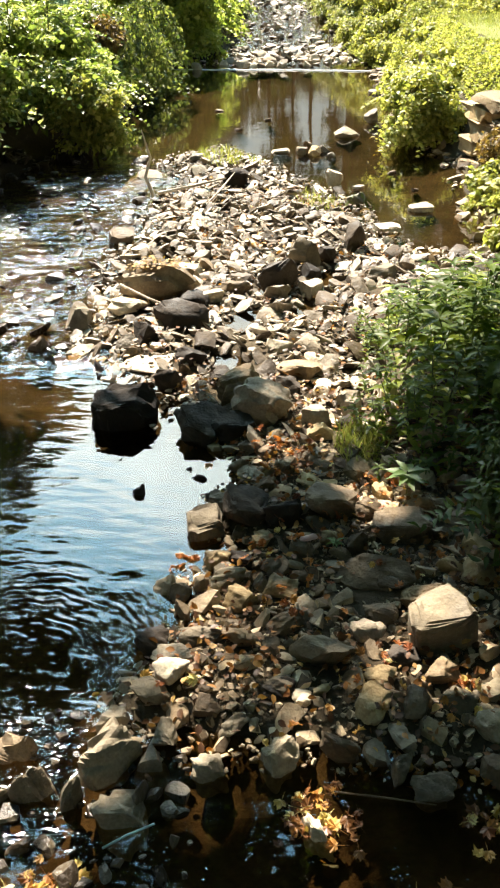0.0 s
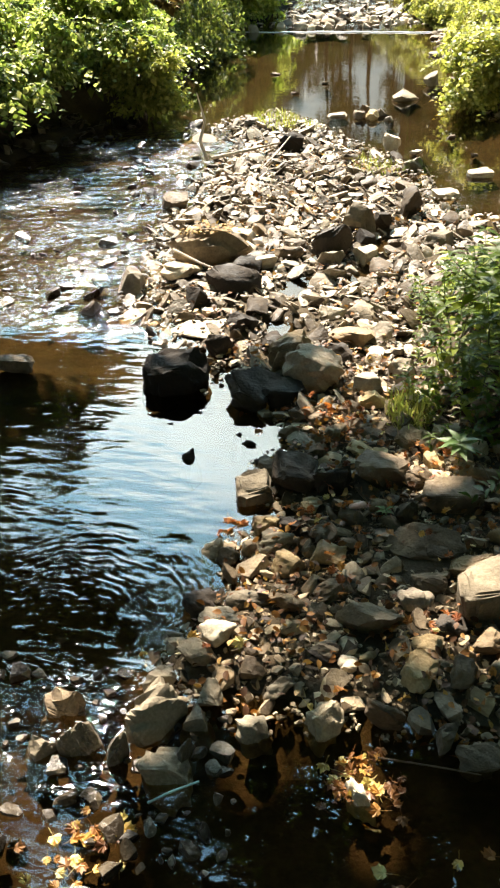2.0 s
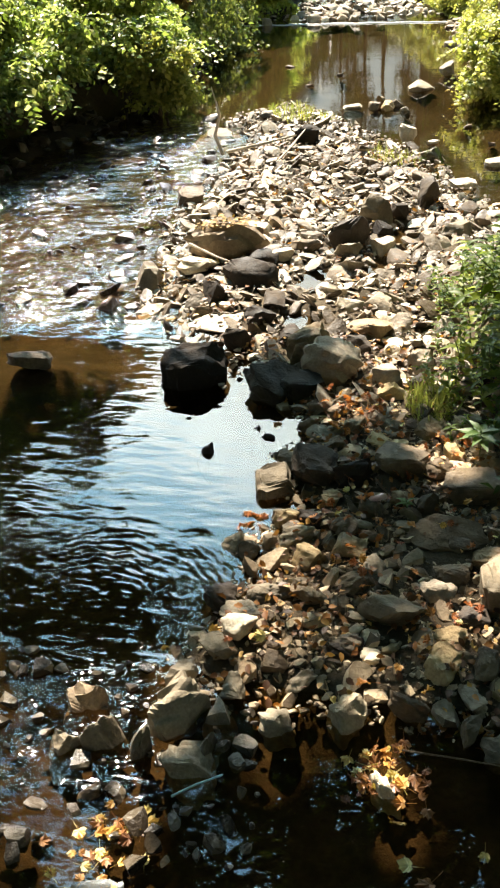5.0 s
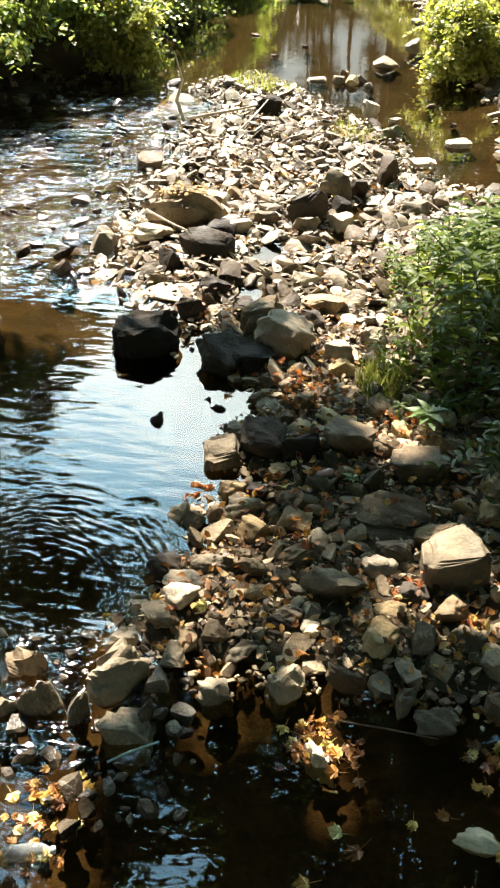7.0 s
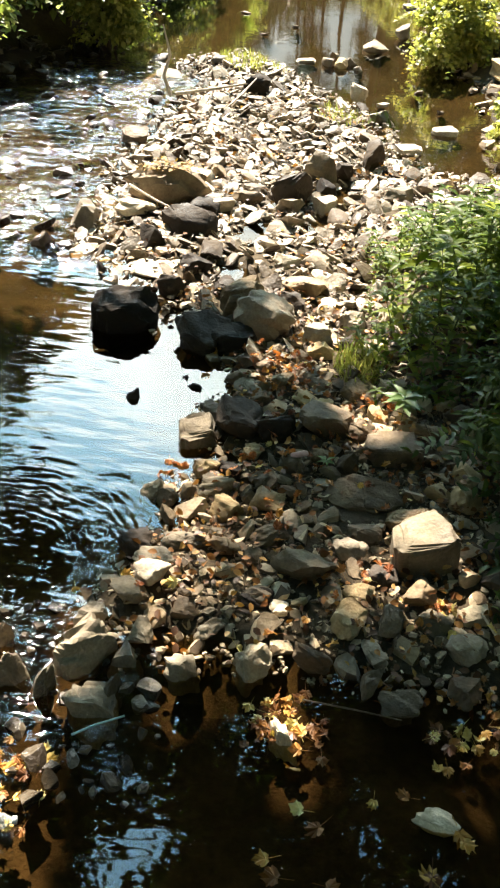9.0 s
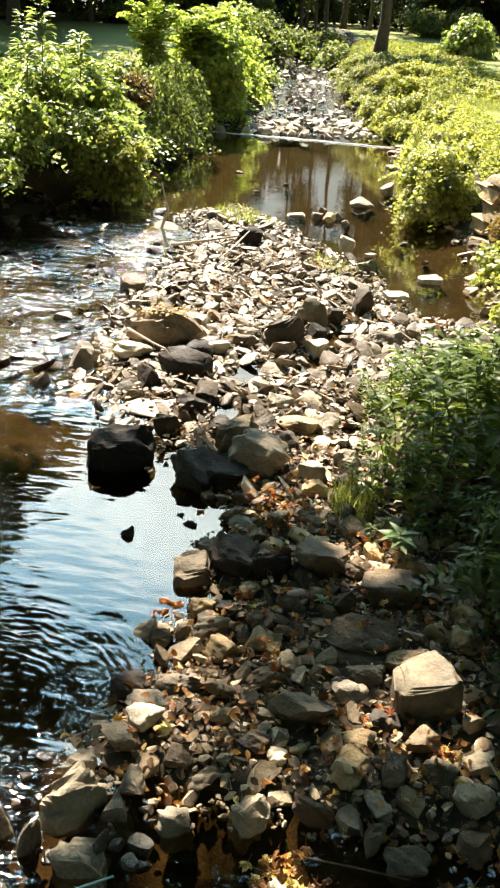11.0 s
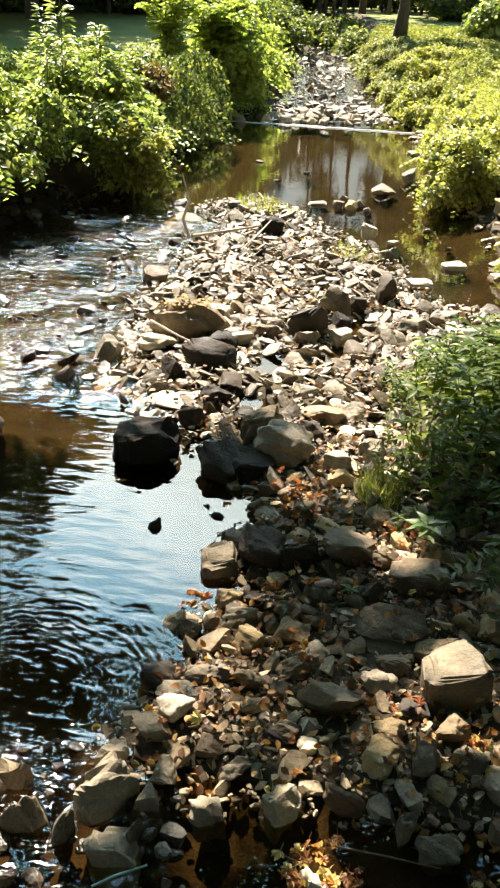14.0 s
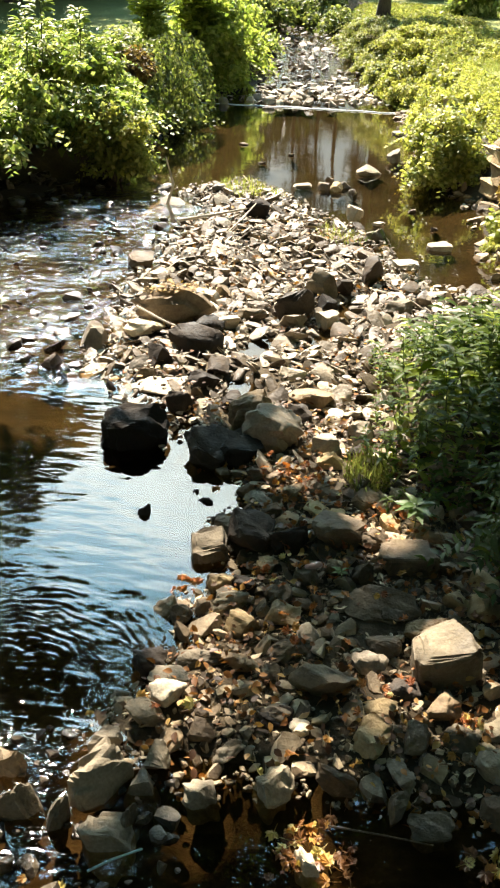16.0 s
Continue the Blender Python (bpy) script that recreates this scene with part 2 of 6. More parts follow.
STEM_GREEN = bark_material("stem_green", (0.05, 0.08, 0.02), (0.11, 0.14, 0.04))
DRIFTWOOD = bark_material("driftwood", (0.38, 0.31, 0.23), (0.62, 0.55, 0.45))


def ground_material(name, stops, scale, fine_scale, bump, rough=0.9):
    m, n, l, p = nodes_of(name)
    geo = n.new("ShaderNodeNewGeometry")
    a = noise_node(n, l, scale, 6, 0.6, geo.outputs["Position"])
    f = noise_node(n, l, fine_scale, 6, 0.7, geo.outputs["Position"])
    r = ramp_node(n, stops)
    l.new(a.outputs["Fac"], r.inputs["Fac"])
    g = ramp_node(n, [(0.25, (0.5, 0.5, 0.5)), (0.75, (1.35, 1.35, 1.3))])
    l.new(f.outputs["Fac"], g.inputs["Fac"])
    l.new(mix_node(n, l, "MULTIPLY", 0.9, r.outputs["Color"], g.outputs["Color"]), p.inputs["Base Color"])
    p.inputs["Roughness"].default_value = rough
    p.inputs["Specular IOR Level"].default_value = 0.15
    bump_node(n, l, f.outputs["Fac"], 0.7, bump, p.inputs["Normal"])
    return m


BED = ground_material("stream_bed", [(0.3, (0.024, 0.016, 0.01)), (0.55, (0.046, 0.032, 0.02)), (0.75, (0.088, 0.064, 0.042))], 2.2, 26.0, 0.03)
# Darker bed colour beyond y 3.1, except under the riffle.
BED_DARK = ground_material("dark_stream_bed", [(0.3, (0.016, 0.012, 0.007)), (0.55, (0.038, 0.028, 0.016)), (0.75, (0.075, 0.058, 0.033))], 2.2, 26.0, 0.03)
SILT = ground_material("bar_silt", [(0.3, (0.03, 0.022, 0.013)), (0.6, (0.07, 0.052, 0.032)), (0.8, (0.13, 0.1, 0.06))], 3.0, 40.0, 0.02)
SOIL = ground_material("bank_soil", [(0.3, (0.04, 0.03, 0.018)), (0.6, (0.08, 0.065, 0.035)), (0.8, (0.10, 0.11, 0.04))], 1.2, 18.0, 0.05)
LAWN = ground_material("lawn_grass", [(0.3, (0.15, 0.17, 0.05)), (0.55, (0.21, 0.23, 0.07)), (0.8, (0.27, 0.28, 0.1))], 0.25, 14.0, 0.03)


def water_material():
    """Clear brown stream water: mirror gloss by angle over a tinted view of the bed; ripples grow with the mesh's ripple attribute."""
    m, n, l, p = nodes_of("stream_water")
    n.remove(p)
    geo = n.new("ShaderNodeNewGeometry")
    at = n.new("ShaderNodeAttribute")
    at.attribute_name = "ripple"
    turn = n.new("ShaderNodeMapping")
    turn.inputs["Rotation"].default_value = (0, 0, radians(8))
    l.new(geo.outputs["Position"], turn.inputs["Vector"])
    mp = n.new("ShaderNodeMapping")
    mp.inputs["Scale"].default_value = (0.75, 1.7, 1)
    l.new(turn.outputs["Vector"], mp.inputs["Vector"])
    w1 = noise_node(n, l, 6.5, 1, 0.4, mp.outputs["Vector"])
    w2 = noise_node(n, l, 4.6, 3, 0.55, geo.outputs["Position"])
    mul1 = n.new("ShaderNodeMath")
    mul1.operation = "MULTIPLY"
    slant = n.new("ShaderNodeMapping")
    slant.inputs["Rotation"].default_value, slant.inputs["Scale"].default_value = (0, 0, radians(24)), (0.5, 1.8, 1)
    l.new(geo.outputs["Position"], slant.inputs["Vector"])
    w0 = noise_node(n, l, 5.0, 3, 0.5, slant.outputs["Vector"])
    over = n.new("ShaderNodeMath")
    over.operation = "SUBTRACT"
    l.new(at.outputs["Fac"], over.inputs[0])
    cap = n.new("ShaderNodeMath")
    cap.operation = "MINIMUM"
    cap.inputs[1].default_value = 0.25
    l.new(at.outputs["Fac"], cap.inputs[0])
    l.new(cap.outputs[0], over.inputs[1])
    mul0 = n.new("ShaderNodeMath")
    mul0.operation = "MULTIPLY"
    l.new(w0.outputs["Fac"], mul0.inputs[0])
    l.new(over.outputs[0], mul0.inputs[1])
    b0 = n.new("ShaderNodeBump")
    b0.inputs["Strength"].default_value, b0.inputs["Distance"].default_value = 1.0, 0.055
    l.new(mul0.outputs[0], b0.inputs["Height"])
    l.new(w1.outputs["Fac"], mul1.inputs[0])
    l.new(cap.outputs[0], mul1.inputs[1])
    b1 = n.new("ShaderNodeBump")
    b1.inputs["Strength"].default_value, b1.inputs["Distance"].default_value = 1.0, 0.055
    l.new(mul1.outputs[0], b1.inputs["Height"])
    l.new(b0.outputs["Normal"], b1.inputs["Normal"])
    sq = n.new("ShaderNodeMath")
    sq.operation = "MULTIPLY"
    l.new(at.outputs["Fac"], sq.inputs[0])
    l.new(at.outputs["Fac"], sq.inputs[1])
    mul2 = n.new("ShaderNodeMath")
    mul2.operation = "MULTIPLY"
    l.new(w2.outputs["Fac"], mul2.inputs[0])
    l.new(sq.outputs[0], mul2.inputs[1])
    b2 = n.new("ShaderNodeBump")
    b2.inputs["Strength"].default_value, b2.inputs["Distance"].default_value = 1.0, 0.04
    l.new(mul2.outputs[0], b2.inputs["Height"])
    l.new(b1.outputs["Normal"], b2.inputs["Normal"])
    # arcs that spread from the outflow across the lower pool
    ring_at = n.new("ShaderNodeAttribute")
    ring_at.attribute_name = "rings"
    centre = n.new("ShaderNodeMapping")
    centre.inputs["Location"].default_value = (1.3, -3.15, 0)
    l.new(geo.outputs["Position"], centre.inputs["Vector"])
    ring = n.new("ShaderNodeTexWave")
    ring.wave_type, ring.rings_direction = "RINGS", "Z"
    ring.inputs["Scale"].default_value, ring.inputs["Distortion"].default_value = 5.6, 9.0
    ring.inputs["Detail"].default_value, ring.inputs["Detail Scale"].default_value = 3.0, 0.9
    l.new(centre.outputs["Vector"], ring.inputs["Vector"])
    mul3 = n.new("ShaderNodeMath")
    mul3.operation = "MULTIPLY"
    l.new(ring.outputs["Fac"], mul3.inputs[0])
    l.new(ring_at.outputs["Fac"], mul3.inputs[1])
    b3 = n.new("ShaderNodeBump")
    b3.inputs["Strength"].default_value, b3.inputs["Distance"].default_value = 1.0, 0.001
    l.new(mul3.outputs[0], b3.inputs["Height"])
    l.new(b2.outputs["Normal"], b3.inputs["Normal"])
    lw = n.new("ShaderNodeLayerWeight")
    lw.inputs["Blend"].default_value = 0.5
    l.new(b3.outputs["Normal"], lw.inputs["Normal"])
    steep = n.new("ShaderNodeMath")
    steep.operation = "POWER"
    steep.inputs[1].default_value = 4.2
    l.new(lw.outputs["Facing"], steep.inputs[0])
    fr = n.new("ShaderNodeMath")
    fr.operation = "MULTIPLY_ADD"
    fr.inputs[1].default_value, fr.inputs[2].default_value = 1 - WATER_GLOSS, WATER_GLOSS
    l.new(steep.outputs[0], fr.inputs[0])
    gl = n.new("ShaderNodeBsdfGlossy")
    rg = n.new("ShaderNodeMath")
    rg.operation = "MULTIPLY_ADD"
    rg.inputs[1].default_value, rg.inputs[2].default_value = 0.032, 0.006
    l.new(at.outputs["Fac"], rg.inputs[0])
    l.new(rg.outputs[0], gl.inputs["Roughness"])
    l.new(b3.outputs["Normal"], gl.inputs["Normal"])
    tr = n.new("ShaderNodeBsdfTransparent")
    tr.inputs["Color"].default_value = (0.66, 0.55, 0.36, 1)
    sh = n.new("ShaderNodeMixShader")
    l.new(fr.outputs[0], sh.inputs[0])
    l.new(tr.outputs[0], sh.inputs[1])
    l.new(gl.outputs[0], sh.inputs[2])
    l.new(sh.outputs[0], n["Material Output"].inputs["Surface"])
    return m


WATER = water_material()


def plain_material(name, color, rough=0.5, metal=0.0, trans=0.0, ior=1.5):
    m, n, l, p = nodes_of(name)
    co = n.new("ShaderNodeTexCoord")
    t = noise_node(n, l, 40.0, 4, 0.6, co.outputs["Object"])
    r = ramp_node(n, [(0.3, tuple(c * 0.75 for c in color)), (0.7, color)])
    l.new(t.outputs["Fac"], r.inputs["Fac"])
    l.new(r.outputs["Color"], p.inputs["Base Color"])
    p.inputs["Roughness"].default_value, p.inputs["Metallic"].default_value = rough, metal
    p.inputs["Transmission Weight"].default_value, p.inputs["IOR"].default_value = trans, ior
    return m


# White colour painted for the sky's reflection on the weir lip.
LIP_GLEAM = plain_material("lip_gleam_white", (0.9, 0.9, 0.88), 0.6)

# ---------- the lie of the land ----------
BAR = np.array([(-0.36, 5.32), (-0.52, 5.5), (-0.68, 5.85), (-0.82, 6.25), (-1.2, 6.65), (-1.5, 7.4), (-1.55, 9.2), (-1.4, 10.8), (-1.05, 12.6), (-1.5, 14.2),
                (-0.75, 15.1), (-0.25, 14.35), (0.15, 13.4), (0.5, 12.6), (0.9, 12.0), (1.2, 11.3), (1.2, 10.3), (1.7, 9.5), (3.4, 9.4), (4.2, 6.0), (4.2, 2.3), (1.6, 2.45), (1.0, 2.5),
                (0.4, 2.58), (-0.2, 2.62), (-0.6, 2.7), (-0.84, 2.95), (-0.66, 3.35), (-0.46, 3.6), (-0.56, 3.85), (-0.24, 4.17), (-0.35, 4.35), (-0.42, 4.7), (-0.22, 4.95), (-0.2, 5.15)])
PLANTS = np.array([(0.75, 4.9), (0.72, 6.2), (0.98, 7.5), (1.6, 7.8), (3.6, 8.0), (4.2, 6.0), (4.2, 4.2), (1.9, 4.6)])


SHADE_BANK = np.array([(1.3, 3.5), (1.15, 4.75), (3.2, 4.8), (3.4, 3.0), (1.9, 2.9)])


def inside_by(poly, x, y):
    """Signed distance to a polygon's edge, positive inside."""
    d = np.full(np.shape(x), 1e9)
    ins = np.zeros(np.shape(x), bool)
    for (ax, ay), (bx, by) in zip(poly, np.roll(poly, -1, 0)):
        ex, ey = bx - ax, by - ay
        u = np.clip(((x - ax) * ex + (y - ay) * ey) / (ex * ex + ey * ey), 0, 1)
        d = np.minimum(d, np.hypot(x - ax - u * ex, y - ay - u * ey))
        cross = (ay > y) != (by > y)
        ins ^= cross & (x < (bx - ax) * (y - ay) / (by - ay + 1e-12) + ax)
    return np.where(ins, d, -d)


def bar_in(x, y):
    """How far inside the gravel bar's ragged edge a place lies."""
    return inside_by(BAR, x, y) + 0.28 * waves(1.25 * x, 1.25 * y) * smooth(5.9, 7.0, y) * (1 - 0.75 * smooth(10.0, 11.0, y) * smooth(-0.6, 0.0, x))


def gully(x, y):
    """Wet channels that thread through the bar."""
    a = np.exp(-((x + 0.12 + 0.22 * np.sin(y * 2)) / 0.21) ** 2) * smooth(6.1, 6.5, y) * smooth(9.0, 8.2, y) * smooth(-0.75, 0.1, np.sin(6.5 * y + 2.2))
    b = np.exp(-((x - 0.55 - 0.15 * np.sin(y * 3)) / 0.13) ** 2) * smooth(7.4, 7.8, y) * smooth(9.3, 8.8, y)
    return np.maximum(a, b)


def smooth(a, b, v):
    u = np.clip((v - a) / (b - a), 0, 1)
    return u * u * (3 - 2 * u)


def water_z(y):
    return np.interp(y, [6, 9, 13, 24.88, 24.95, 60, 90], [0, 0.03, 0.08, 0.08, 0.105, 1.3, 1.6])


def edge_left(y):
    return np.interp(y, [-10, 6, 10, 12.5, 14, 15.7, 20, 25, 27, 30, 40, 60, 75], [-6, -5.8, -5.2, -4.6, -4.0, -3.1, -3.1, -2.7, -1.7, -0.9, -0.6, 0.3, -3])


def edge_right(y):
    return np.interp(y, [-10, 4, 7, 9, 10.5, 14, 16, 24, 27, 30, 40, 60, 75], [4.0, 3.6, 3.0, 2.7, 2.7, 3.0, 2.7, 3.0, 2.9, 2.6, 2.3, 2.0, -1])


def lawn_z(y):
    return np.interp(y, [0, 15, 60, 120], [1.1, 1.15, 2.4, 3.0])


def waves(x, y):
    """Gentle unevenness of the ground."""
    return 0.5 * np.sin(1.9 * x + 0.7 * y) * np.sin(1.3 * y - 0.5 * x + 1) + 0.3 * np.sin(5.1 * x - 2.3 * y + 2) * np.sin(4.3 * y + 1.7 * x)


SHOALS = ((1.5, 10.44, 0.3), (2.03, 11.27, 0.32), (-0.88, 18.72, 0.25), (-0.44, 16.68, 0.22), (0.1, 17.6, 0.2), (1.9, 13.2, 0.22), (2.1, 12.2, 0.2), (-2.41, 6.03, 0.4), (0.8, 1.94, 0.25), (2.06, 17.26, 0.35), (0.29, 14.8, 0.25), (0.8, 14.6, 0.45), (1.01, 12.54, 0.25), (1.33, 12.35, 0.2), (1.48, 15.95, 0.4))


def land_z(x, y):
    x, y = np.asarray(x, float), np.asarray(y, float)
    wz = water_z(y)
    inn = np.minimum(x - edge_left(y), edge_right(y) - x)
    bar = bar_in(x, y)
    h = wz - (0.26 - 0.13 * smooth(2.7, 2.2, y)) * smooth(0.0, 0.9, inn)
    dry = smooth(-0.45, 0.3, bar)
    h = h * (1 - dry) + dry * (wz + 0.035 + 0.03 * waves(x * 1.5, y * 1.5) - 0.08 * gully(x, y))
    h = h + 0.16 * smooth(-0.1, 0.7, inside_by(PLANTS, x, y))
    h = h + 0.3 * smooth(-0.1, 0.9, inside_by(SHADE_BANK, x, y))
    shallow = smooth(6.8, 7.6, y) * smooth(15, 13.5, y) * smooth(-1.0, -2.0, x)
    h = np.where(inn > 0, h + 0.12 * shallow * (1 - dry), h)
    upper = smooth(25.2, 26, y)
    h = np.where(inn > 0, h + upper * 0.03, h)
    for sx, sy, sr in SHOALS:
        near = np.exp(-((x - sx) ** 2 + (y - sy) ** 2) / (sr * sr))
        h = np.where(inn > 0, h + np.maximum(wz - 0.03 - h, 0) * near, h)
    up = smooth(0.0, 1.3, -inn)
    h = np.where(inn < 0, wz + (lawn_z(y) - wz) * up, h)
    return h + 0.018 * waves(x, y) + 0.05 * smooth(2, 6, -inn) * waves(x * 0.3, y * 0.3)


def steps(*runs):
    out = [runs[0][0]]
    for a, b, s in runs:
        k = max(1, round((b - a) / s))
        out += [a + (b - a) * (i + 1) / k for i in range(k)]
    return np.array(out)


def grid_mesh(name, xs, ys, zf):
    X, Y = np.meshgrid(xs, ys)
    Z = zf(X, Y)
    v = np.stack([X, Y, Z], -1).reshape(-1, 3)
    nx, ny = len(xs), len(ys)
    i = (np.arange(ny - 1)[:, None] * nx + np.arange(nx - 1)[None]).ravel()
    f = np.stack([i, i + 1, i + nx + 1, i + nx], -1)
    return mesh_of(name, v, f), v, f


def mesh_of(name, v, f):
    """A mesh from arrays of corners and of faces with equally many corners each."""
    me = bpy.data.meshes.new(name)
    f = np.asarray(f, np.int32)
    me.vertices.add(len(v))
    me.vertices.foreach_set("co", np.asarray(v, np.float32).ravel())
    me.loops.add(f.size)
    me.loops.foreach_set("vertex_index", f.ravel())
    me.polygons.add(len(f))
    me.polygons.foreach_set("loop_start", np.arange(0, f.size, f.shape[1], dtype=np.int32))
    me.update(calc_edges=True)
    return me


def stone_shade(me, angle=31):
    """Soft faces with crisp broken edges."""
    smooth_shade(me)
    me.set_sharp_from_angle(angle=radians(angle))


def smooth_shade(me):
    me.polygons.foreach_set("use_smooth", np.ones(len(me.polygons), bool))


gx = steps((-420, -60, 60), (-60, -12, 4), (-12, -5, 0.5), (-5, -2.6, 0.12), (-2.6, 3.2, 0.06), (3.2, 6, 0.2), (6, 14, 0.8), (14, 60, 4), (60, 420, 60))
gy = steps((-40, -4, 4), (-4, 1, 0.4), (1, 9.5, 0.06), (9.5, 17.5, 0.12), (17.5, 30, 0.3), (30, 70, 1.0), (70, 130, 5), (130, 520, 65))
ground_me, gv, gf = grid_mesh("ground", gx, gy, land_z)
smooth_shade(ground_me)
fc = gv[gf].mean(1)
inn = np.minimum(fc[:, 0] - edge_left(fc[:, 1]), edge_right(fc[:, 1]) - fc[:, 0])
bar_d = bar_in(fc[:, 0], fc[:, 1])
jit = 0.12 * waves(fc[:, 0] * 3, fc[:, 1] * 3)
slot = np.where(inn > 0, np.where(bar_d + jit > -0.1, 1, np.where((fc[:, 1] + 2 * jit > 3.1) & ((fc[:, 1] < 6.9) | (fc[:, 1] > 14.2) | (fc[:, 0] > -0.9)), 4, 0)), np.where(-inn + jit * 3 < 1.6, 2, 3))
for mt in (BED, SILT, SOIL, LAWN, BED_DARK):
    ground_me.materials.append(mt)
ground_me.polygons.foreach_set("material_index", slot.astype(np.int32))
ground = tagged(new("ground", ground_me), "stream valley floor of silt, bank soil and mown lawn", "ground", kind="structure")

# ---------- water ----------


def ripple_amount(x, y):
    riffle = smooth(6.3, 7.4, y) * smooth(14.5, 12.8, y) * smooth(-0.5, -1.2, x)
    patch = 0.5 + 0.5 * np.sin(x * 2.3 + 1.2 * np.sin(y * 1.7)) * np.sin(y * 3.1 + 1.5 * np.sin(x * 1.9 + 1))
    riffle = riffle * (0.4 + 0.6 * patch)
    lower = smooth(4.7, 3.0, y) * smooth(-0.45, -0.85, x) * smooth(1.7, 2.3, y)
    mid = smooth(7.0, 5.0, y) * smooth(2.0, 3.0, y) * smooth(-0.2, -1.2, x)
    up = smooth(25.0, 26.5, y)
    spark = smooth(3.0, 2.8, y) * smooth(1.9, 2.2, y) * smooth(-0.25, -0.5, x)
    return 0.02 + 0.36 * spark + 2.0 * riffle + 0.11 * lower + 0.06 * mid + 0.9 * up


def ring_amount(x, y):
    r = np.hypot(x + 1.3, y - 3.15)
    return smooth(1.05, 0.75, r) * smooth(0.1, 0.35, r) * (0.75 + 0.5 * np.sin(5 * x + 3 * y) * np.sin(4 * y - 2 * x)) * smooth(-0.9, 0.3, (x + 1.3) * 0.6 + (y - 3.15))


def water_surface(x, y):
    r = ripple_amount(x, y)
    w = np.sin(x * 9 + 2 * np.sin(y * 5)) * np.sin(y * 13 + 2 * np.sin(x * 4)) + 0.6 * np.sin(x * 21 - y * 8) * np.sin(y * 27 + x * 5)
    return water_z(y + np.where(y > 22, 0.205 * x, 0.0)) + 0.011 * np.clip(r - 0.15, 0, 1.5) * w


wx = steps((-7, -5, 0.3), (-5, 3.2, 0.08), (3.2, 4.4, 0.3))
wy = steps((-8, 1, 1.0), (1, 16, 0.08), (16, 24.0, 0.4), (24.0, 25.8, 0.06), (25.8, 80, 0.4))
water_me, wv, wf = grid_mesh("water", wx, wy, water_surface)
smooth_shade(water_me)
at = water_me.attributes.new("ripple", "FLOAT", "POINT")
at.data.foreach_set("value", ripple_amount(wv[:, 0], wv[:, 1]).astype(np.float32))
at = water_me.attributes.new("rings", "FLOAT", "POINT")
at.data.foreach_set("value", ring_amount(wv[:, 0], wv[:, 1]).astype(np.float32))
water_me.materials.append(WATER)
water = tagged(new("water", water_me), "shallow clear brown stream with pools and riffles", "water", kind="structure")

# ---------- helpers for things ----------
RNG = np.random.default_rng(7)


def thing(name, x, y, z, label, category, group=""):
    ob = new(name)
    ob.empty_display_size = 0.1
    ob.location = (x, y, z)
    bpy.context.view_layer.update()
    return tagged(ob, label, category, group)


def part_of(name, me, parent, mat=None, label=""):
    """Links a mesh, in its parent's own space, as a part."""
    if mat is not None and not me.materials:
        me.materials.append(mat)
    ob = new(name, me)
    ob.parent = parent
    if name in ("leaves", "tangle", "limbs", "crown"):
        ob["kind"] = "stuff"
    if label:
        ob["label"] = label
    return ob


def tube_arrays(points, radii, sides=6):
    pts = np.asarray(points, float)
    v, f = [], []
    for i, (p, r) in enumerate(zip(pts, radii)):
        d = pts[min(i + 1, len(pts) - 1)] - pts[max(i - 1, 0)]
        d = d / (np.linalg.norm(d) + 1e-9)
        a = np.cross(d, (0.3, 0.9, 0.1))
        a /= np.linalg.norm(a) + 1e-9
        b = np.cross(d, a)
        for k in range(sides):
            an = 2 * math.pi * k / sides
            v.append(p + r * (math.cos(an) * a + math.sin(an) * b))
    for i in range(len(pts) - 1):
        for k in range(sides):
            j = (k + 1) % sides
            f.append((i * sides + k, i * sides + j, (i + 1) * sides + j, (i + 1) * sides + k))
    return np.array(v), np.array(f)


def join_arrays(chunks):
    vs, fs, o = [], [], 0
    for v, f in chunks:
        vs.append(v)
        fs.append(f + o)
        o += len(v)
    return np.concatenate(vs), np.concatenate(fs)


def tube(name, points, radii, sides=6):
    v, f = tube_arrays(points, radii, sides)
    me = mesh_of(name, v, f)
    smooth_shade(me)
    return me


# Leaf outlines in their own plane: across, along, lifted
BLADE = (np.array([(0, 0, 0), (-0.34, 0.42, 0.1), (0, 1, -0.12), (0.34, 0.42, 0.1)], float), np.array([(0, 2, 1), (0, 3, 2)]))
LANCE = (np.array([(0, 0, 0), (-0.15, 0.22, 0.04), (-0.17, 0.5, 0.03), (0, 1, -0.22), (0.17, 0.5, 0.03), (0.15, 0.22, 0.04), (0, 0.25, 0), (0, 0.55, -0.04)], float),
         np.array([(0, 6, 1), (1, 6, 7), (1, 7, 2), (2, 7, 3), (0, 5, 6), (5, 7, 6), (5, 4, 7), (4, 3, 7)]))
OVAL = (np.array([(0, 0, 0), (-0.27, 0.25, 0.07), (-0.29, 0.58, 0.06), (0, 1, -0.1), (0.29, 0.58, 0.05), (0.27, 0.25, 0.08), (0, 0.28, 0), (0, 0.6, -0.01)], float), LANCE[1])
STRAP = (np.array([(-0.03, 0, 0), (0.03, 0, 0), (-0.035, 0.4, 0.03), (0.035, 0.4, 0.03), (-0.02, 0.75, 0), (0.02, 0.75, 0), (0, 1, -0.12)], float),
         np.array([(0, 1, 3), (0, 3, 2), (2, 3, 5), (2, 5, 4), (4, 5, 6)]))


